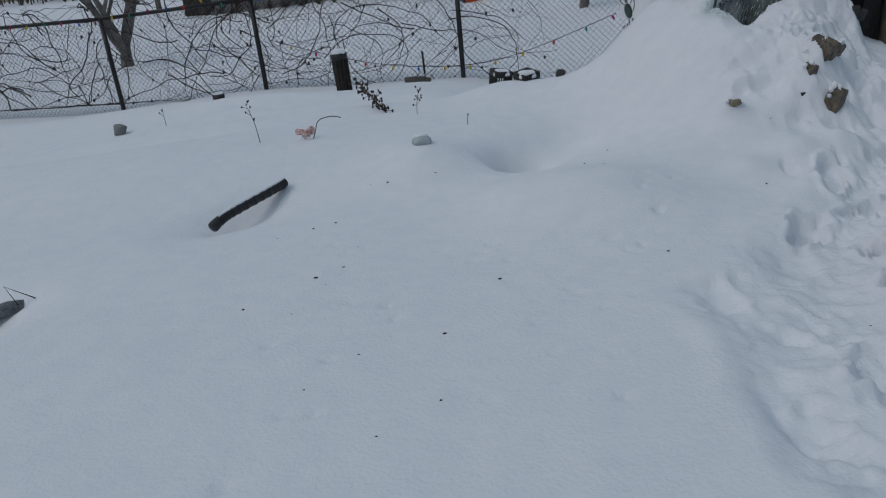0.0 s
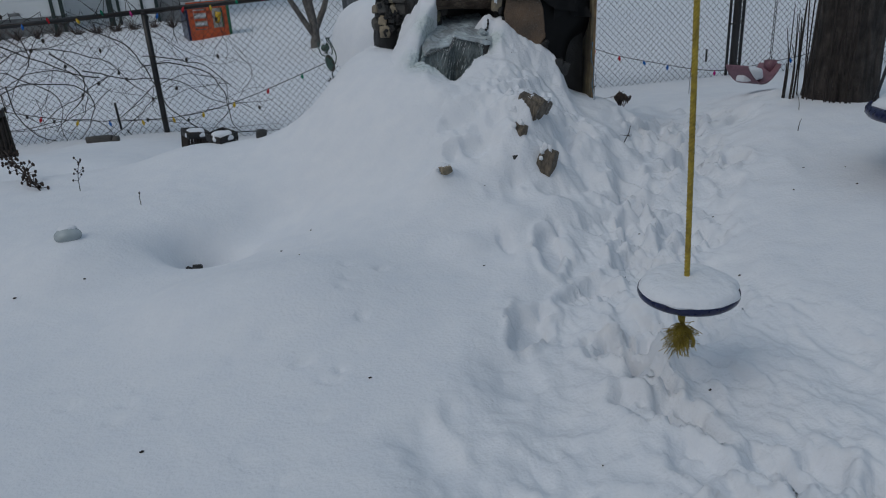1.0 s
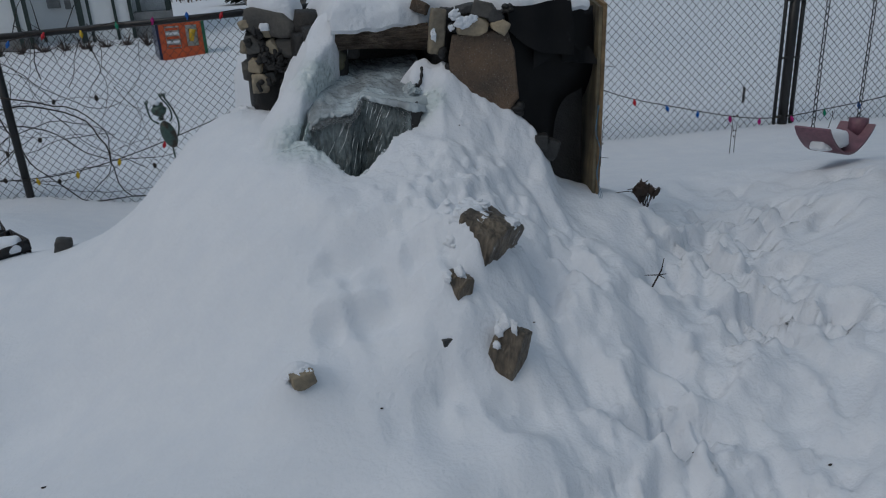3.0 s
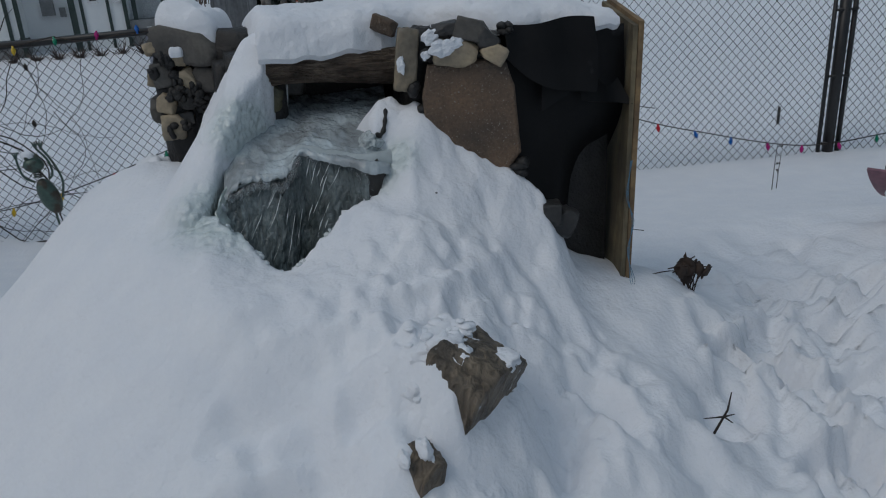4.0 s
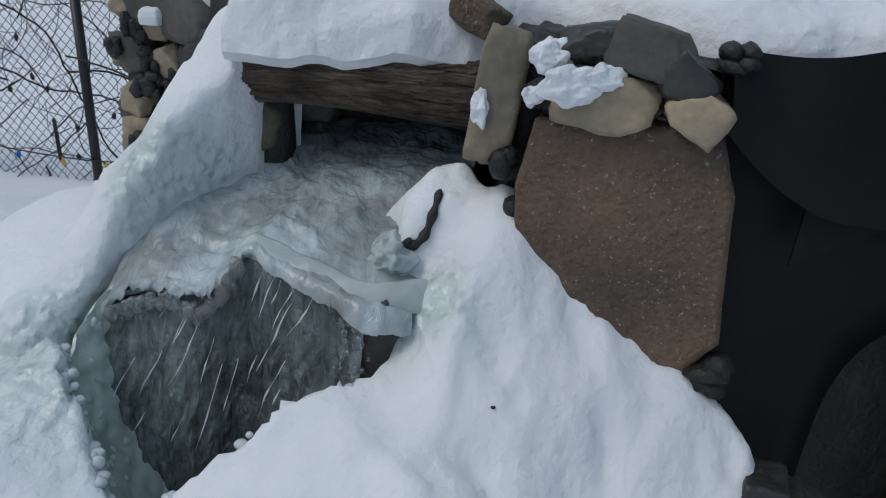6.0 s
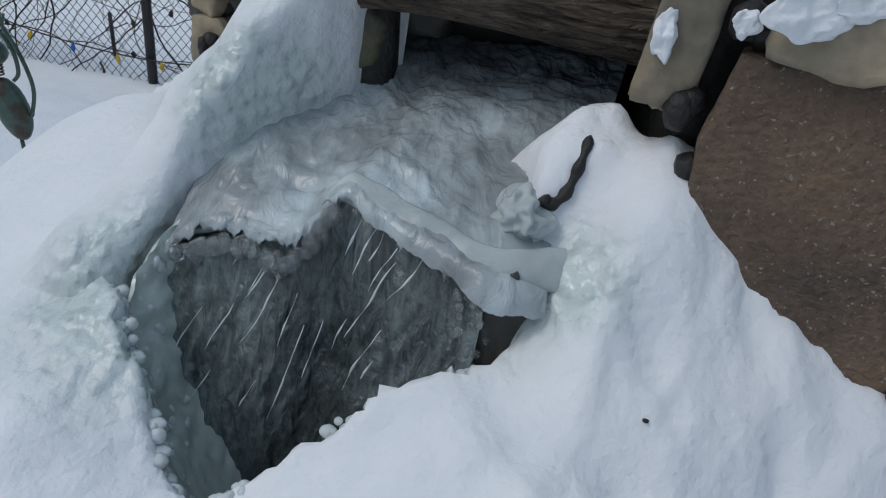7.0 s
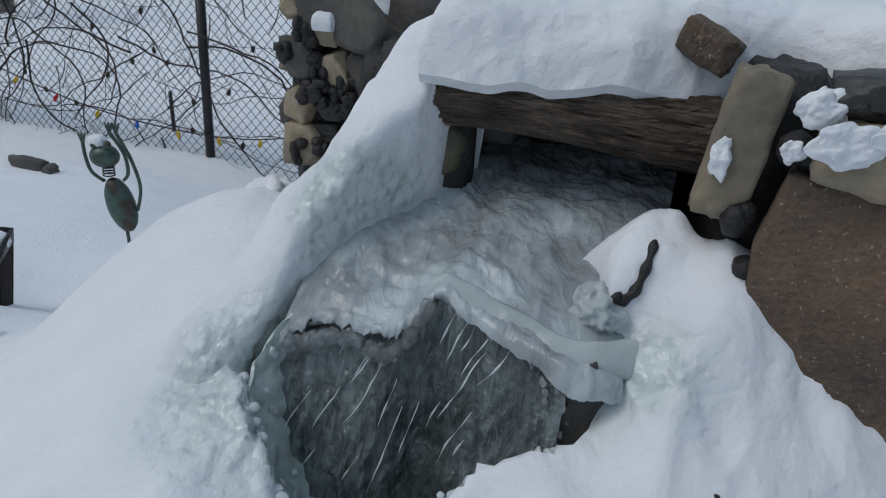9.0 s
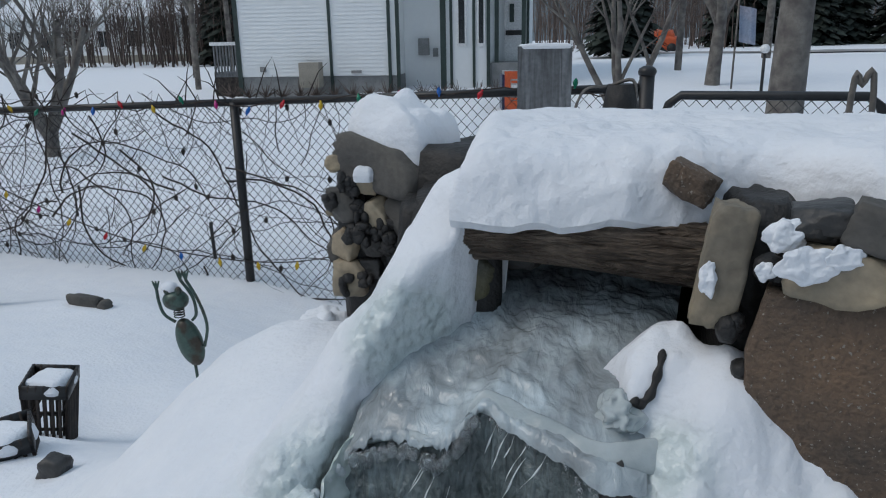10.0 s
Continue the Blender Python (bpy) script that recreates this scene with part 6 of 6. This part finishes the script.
ac = flat("air_conditioner", (-5.05, 25.4, HZ - 0.1), (-4.45, 25.85, HZ + 0.62), TANWALL, house, "beige air conditioner")
flat("meter", (-1.75, 27.05, HZ + 0.75), (-1.42, 27.2, HZ + 1.25), CONCRETE, house)
flat("meter", (-1.30, 27.08, HZ + 0.70), (-1.15, 27.2, HZ + 0.95), CONCRETE, house)
flat("vent", (-6.45, 25.94, HZ + 0.35), (-6.28, 26.0, HZ + 0.5), CONCRETE, house)
flat("tap", (-3.6, 25.94, HZ + 0.28), (-3.3, 26.0, HZ + 0.36), CONCRETE, house)
roof = Geo()
roof.add([(-7.5, 25.6, HZ + 5.1), (1.9, 25.6, HZ + 5.1), (1.9, 36.4, HZ + 5.1), (-7.5, 36.4, HZ + 5.1), (-7.5, 31, HZ + 8.0), (1.9, 31, HZ + 8.0)], [(0, 1, 5, 4), (2, 3, 4, 5), (0, 4, 3), (1, 2, 5), (3, 2, 1, 0)])
part("roof", roof, SNOW, house, "snow-covered roof", False)
deck = thing("deck", (-7.6, 26.5, HZ), "grey wooden deck with a slatted railing", "deck")
flat("floor", (-8.05, 26.2, HZ + 0.2), (-7.2, 28.5, HZ + 0.35), SLATE, deck)
flat("lattice", (-8.05, 26.22, HZ - 0.5), (-7.2, 26.3, HZ + 0.2), BARK, deck)
flat("rail", (-8.1, 26.15, HZ + 1.15), (-7.15, 26.3, HZ + 1.25), PLASTIC_W, deck)
for k in range(9):
    flat("baluster", (-8.02 + k * 0.1, 26.18, HZ + 0.3), (-7.97 + k * 0.1, 26.23, HZ + 1.15), SLATE, deck)
snow_h = thing("shrub_row", (-2, 24.5, HZ - 0.3), "low dark shrubs and planters along the house", "shrubs")
rs = random.Random(5)
for k in range(16):
    x = -7.0 + k * 0.52
    g = Geo()
    for q in range(40):
        p = Vector((x + rs.gauss(0, 0.16), 25.0 + rs.gauss(0, 0.12), HZ - 0.25 + abs(rs.gauss(0, 0.16))))
        g.tube([Vector((x, 25.0, HZ - 0.35)), p], [0.012, 0.005], 3)
    part("shrub", g, BRUSH, snow_h)
play = thing("playhouse", (1.7, 22, -0.35), "orange plastic toy playhouse with a green side wall", "playhouse")
pz = gz(1.7, 22.0)
PM = pose(1.2, 22.0, pz - 0.05, 0, 0, 8)
g = Geo()
for a, b in (((0, 0, 0), (0.62, 0.08, 0.28)), ((0, 0, 0.80), (1.0, 0.08, 0.98)), ((0, 0, 0.28), (0.14, 0.08, 0.80)), ((0.48, 0, 0.28), (0.62, 0.08, 0.80)), ((0.62, 0, 0), (1.0, 0.08, 0.30)), ((0.90, 0, 0.30), (1.0, 0.08, 0.80))):
    g.box(a, b, PM)
part("wall", g, ORANGE, play, "orange plastic wall", False)
for k in range(5):
    flat("slot", (0.16, 0.01, 0.30 + k * 0.1), (0.46, 0.05, 0.36 + k * 0.1), PLASTIC_W if k % 2 else ORANGE, play, "", PM)
flat("back", (0.0, 0.7, 0), (1.0, 0.76, 0.98), PLASTIC_W, play, "", PM)
flat("side", (1.0, 0, 0), (1.08, 0.8, 1.0), PLASTIC_G, play, "green plastic side wall", PM)
flat("side", (-0.06, 0, 0), (0.0, 0.8, 0.9), PLASTIC_B, play, "", PM)
part("flag", Geo().tube([PM @ Vector((0.72, -0.01, 0.42)), PM @ Vector((0.78, -0.01, 0.70))], [0.05, 0.09], 6), BULBS[3], play)

# second house far off
for x0, x1, y0, z0, h in ((-42.0, -25.5, 60.0, 0.3, 3.4), (-24.0, -15.5, 70.0, 0.4, 3.0)):
    far_house = thing("house", (x0, y0, z0), "pale distant house with dark windows and a snowy roof", "house", "distant houses")
    flat("wall", (x0, y0, z0 - 0.6), (x1, y0 + 9, z0 + h), SIDING, far_house)
    flat("foundation", (x0 - 0.02, y0 - 0.03, z0 - 0.6), (x1 + 0.02, y0 + 0.02, z0 + 0.5), TANWALL, far_house)
    rf = Geo().add([(x0 - 0.4, y0 - 0.4, z0 + h), (x1 + 0.4, y0 - 0.4, z0 + h), (x1 + 0.4, y0 + 9.4, z0 + h), (x0 - 0.4, y0 + 9.4, z0 + h), (x0 - 0.4, y0 + 4.5, z0 + h + 2.4), (x1 + 0.4, y0 + 4.5, z0 + h + 2.4)], [(0, 1, 5, 4), (2, 3, 4, 5), (0, 4, 3), (1, 2, 5), (3, 2, 1, 0)])
    part("roof", rf, SNOW, far_house, "snow-covered roof", False)
    nwin = int((x1 - x0) / 2.6)
    for k in range(nwin):
        for s in range(2 if h > 4 else 1):
            x = x0 + 1.0 + k * 2.6
            w = flat("window", (x, y0 - 0.05, z0 + 1.1 + 2.3 * s), (x + 1.1, y0 + 0.03, z0 + 2.4 + 2.3 * s), PLASTIC_W, far_house)
            for q in range(2):
                flat("pane", (x + 0.06 + 0.5 * q, y0 - 0.07, z0 + 1.16 + 2.3 * s), (x + 0.5 + 0.5 * q, y0 - 0.04, z0 + 2.34 + 2.3 * s), GLASS, w)


def yard_tree(x, y, h, r, seed, label, lean=(0, 0), depth=4, fork=3, mt=None, low=0.35):
    ob = thing("tree", (x, y, gz(x, y)), label, "tree", "bare trees")
    q = random.Random(seed)
    z = gz(x, y)
    top = Vector((x + lean[0], y + lean[1], z + h * low))
    part("trunk", Geo().tube(smooth_line([(x, y, z - 0.2), (x, y, z + 0.1), (x + lean[0] * 0.4, y, z + h * low * 0.5), top], 12), [r * 1.35, r * 1.2] + [r * (1.05 - 0.03 * i) for i in range(11)], 12), mt or BARK_GREY, ob)
    g = Geo()
    for k in range(fork):
        a = 6.28 * k / fork + q.uniform(-0.5, 0.5)
        branch(g, top - Vector((0, 0, 0.1 * k)), (math.cos(a) * 0.5, math.sin(a) * 0.5, 1.0), h * 0.36, r * 0.7, depth, q, 3, 0.5)
    part("crown", g, mt or BARK_GREY, ob)
    return ob


yard_tree(5.25, 14.2, 8, 0.24, 4, "thick grey bare tree in the snowy field", (0.05, 0), 4, 2)
yard_tree(6.7, 25.5, 8, 0.20, 5, "grey bare tree with a low fork", (0.1, 0), 4, 4, low=0.22)
yard_tree(3.35, 16.0, 6, 0.09, 6, "slender bare tree with several stems", (0.05, 0), 4, 4, low=0.06)
yard_tree(-5.9, 15.2, 5, 0.12, 7, "bare spreading tree with many low limbs", (0.05, 0), 5, 5, low=0.10)
yard_tree(-9.5, 28.0, 8, 0.10, 9, "thin bare tree beside the houses", (0.05, 0), 4, 3)
yard_tree(-12.5, 34.0, 8, 0.12, 10, "bare tree before the distant brush", (0.05, 0), 4, 3)
yard_tree(12.0, 40.0, 11, 0.2, 13, "tall bare tree beside the road", (0.05, 0), 4, 3)
yard_tree(24.0, 42.0, 11, 0.2, 14, "tall bare tree beside the road", (0.05, 0), 4, 3)


def spruce(x, y, h, seed):
    ob = thing("spruce", (x, y, gz(x, y)), "dark green spruce with drooping branches", "spruce", "spruces")
    q = random.Random(seed)
    z = gz(x, y)
    part("trunk", Geo().tube([(x, y, z - 0.3), (x, y, z + h)], [0.16, 0.02], 7), BARK, ob)
    vs, fs = [], []
    for k in range(int(h * 95)):
        t = q.random() ** 0.8
        R = h * 0.24 * (1 - t) * q.uniform(0.55, 1.1) + 0.1
        a = q.uniform(0, 6.28)
        zz = z + 0.25 + t * (h - 0.3)
        for s in range(3):
            rr = R * (0.45 + 0.25 * s)
            p = Vector((x + rr * math.cos(a), y + rr * math.sin(a), zz - 0.16 * rr + q.uniform(-0.08, 0.08)))
            w = Vector((-math.sin(a), math.cos(a), q.uniform(-0.3, 0.3))) * (0.16 + 0.10 * R)
            l = Vector((math.cos(a), math.sin(a), -0.45)) * (0.25 + 0.18 * R)
            b = len(vs)
            vs += [p - w, p + w, p + l + w * 0.2, p + Vector((0, 0, 0.12)) - l * 0.3]
            fs += [(b, b + 1, b + 2), (b, b + 3, b + 1)]
    part("crown", Geo().add(vs, fs), NEEDLES, ob, smooth=False)


rs = random.Random(2)
for x, y, h in ((-17.6, 50, 9), (-20.5, 54, 7), (-15.5, 52, 8), (5.6, 44, 6.5), (6.6, 47, 7.5), (16, 66, 9), (19, 68, 10), (22.5, 66, 9), (26, 69, 10), (29, 67, 9), (32.5, 69, 10), (36, 66, 9), (40, 68, 11), (44, 66, 10), (48, 67, 10), (53, 66, 11), (58, 64, 10), (63, 63, 10)):
    spruce(x, y, h, x * 3)


def thicket(x0, x1, y0, y1, n, h, name, label, seed):
    q = random.Random(seed)
    g = Geo()
    for k in range(n):
        x, y = q.uniform(x0, x1), q.uniform(y0, y1)
        z = float(ground_z(np.array([x]), np.array([y]), False)[0]) - 0.2
        hh = h * q.uniform(0.55, 1.1)
        p = Vector((x, y, z))
        t = Vector((x + q.uniform(-0.5, 0.5), y, z + hh))
        g.tube([p, p.lerp(t, 0.5) + Vector((q.uniform(-0.2, 0.2), 0, 0)), t], [0.05, 0.035, 0.008], 3, False)
        for s in range(9):
            b = p.lerp(t, q.uniform(0.2, 0.95))
            e = b + Vector((q.uniform(-1, 1) * 0.16 * hh, q.uniform(-0.3, 0.3), q.uniform(0.05, 0.22) * hh))
            g.tube([b, e], [0.022, 0.006], 3, False)
            for w in range(2):
                c = b.lerp(e, q.uniform(0.4, 1))
                g.tube([c, c + Vector((q.uniform(-0.5, 0.5), 0, q.uniform(0.1, 0.6)))], [0.012, 0.004], 3, False)
    solo(name, g, BRUSH, label, "brush", kind="stuff")


thicket(-31, -15, 48, 60, 260, 6.0, "brush", "reddish-brown bare brush beyond the houses", 1)
thicket(-60, -16, 60, 90, 240, 9.0, "far_woods", "grey-brown bare woods in the distance", 2)
thicket(1, 18, 60, 85, 240, 8.0, "far_woods", "grey-brown bare woods in the distance", 3)
thicket(14, 75, 72, 95, 330, 11.0, "far_woods", "grey-brown bare woods in the distance", 4)
rowsr = []
for k in range(60):
    x = 6 + k * 1.6
    y = 50 - 0.22 * (x - 6)
    row = []
    for s in range(5):
        yy = y + s * 1.1
        row.append((x, yy, float(ground_z(np.array([x]), np.array([yy]), False)[0]) + 0.05))
    rowsr.append(row)
tagged(part("road", Geo().grid(rowsr), ROAD), "grey wet road with snowy edges", "road", kind="structure")
lamp = thing("yard_lamp", (7.6, 24.0, 0), "black yard lamp post with a round white globe", "lamp")
lz = gz(7.6, 24)
part("pole", Geo().tube([(7.6, 24, lz - 0.2), (7.6, 24, lz + 0.95)], 0.04, 8), BLACKMETAL, lamp)
part("globe", Geo().blob((7.6, 24, lz + 1.05), (0.12, 0.12, 0.12), 2, 0), PLASTIC_W, lamp)
flagp = thing("flag", (7.35, 23.6, 1.2), "faded blue flag hanging from a low limb", "flag")
part("cloth", sheet(lambda u, v: (7.05 + 0.42 * u + 0.05 * v, 24.6 + 0.05 * math.sin(u * 7), gz(7.2, 24.6) + 2.1 - 0.9 * v - 0.1 * u), 14, 10, 0.01), mat("faded_blue_cloth", (0.22, 0.27, 0.36), 0.8, (0.30, 0.30, 0.36), 2.0, 20.0, 0.2, 0.01), flagp)
part("pole", Geo().tube([(7.0, 24.6, gz(7, 24.6)), (7.02, 24.6, gz(7, 24.6) + 2.3)], 0.025, 6), BARK_GREY, flagp)
pole = solo("utility_pole", Geo().tube([(6.5, 30.0, -0.2), (6.6, 30.0, 8.0)], 0.12, 10), BARK_GREY, "pale wooden utility pole by the road", "pole")
pole = solo("utility_pole", Geo().tube([(-12.6, 38.0, -0.2), (-12.7, 38.0, 8.0)], 0.12, 10), BARK_GREY, "pale wooden utility pole behind the house", "pole")
shed = thing("red_vehicle", (9.6, 58, 0.3), "small red parked vehicle with a snowy top by the road", "vehicle")
vz = gz(9.6, 56.0)
part("body", rock(Geo(), (9.6, 56, vz + 0.55), (1.1, 0.8, 0.45), 3, None, 0.3, 0.03, 3), ORANGE, shed)
part("cab", rock(Geo(), (9.8, 56, vz + 1.1), (0.6, 0.7, 0.35), 4, None, 0.3, 0.03, 3), ORANGE, shed)
for x in (9.0, 10.2):
    part("wheel", Geo().tube([(x, 55.1, vz + 0.25), (x, 55.3, vz + 0.25)], 0.3, 14), FOAM, shed)
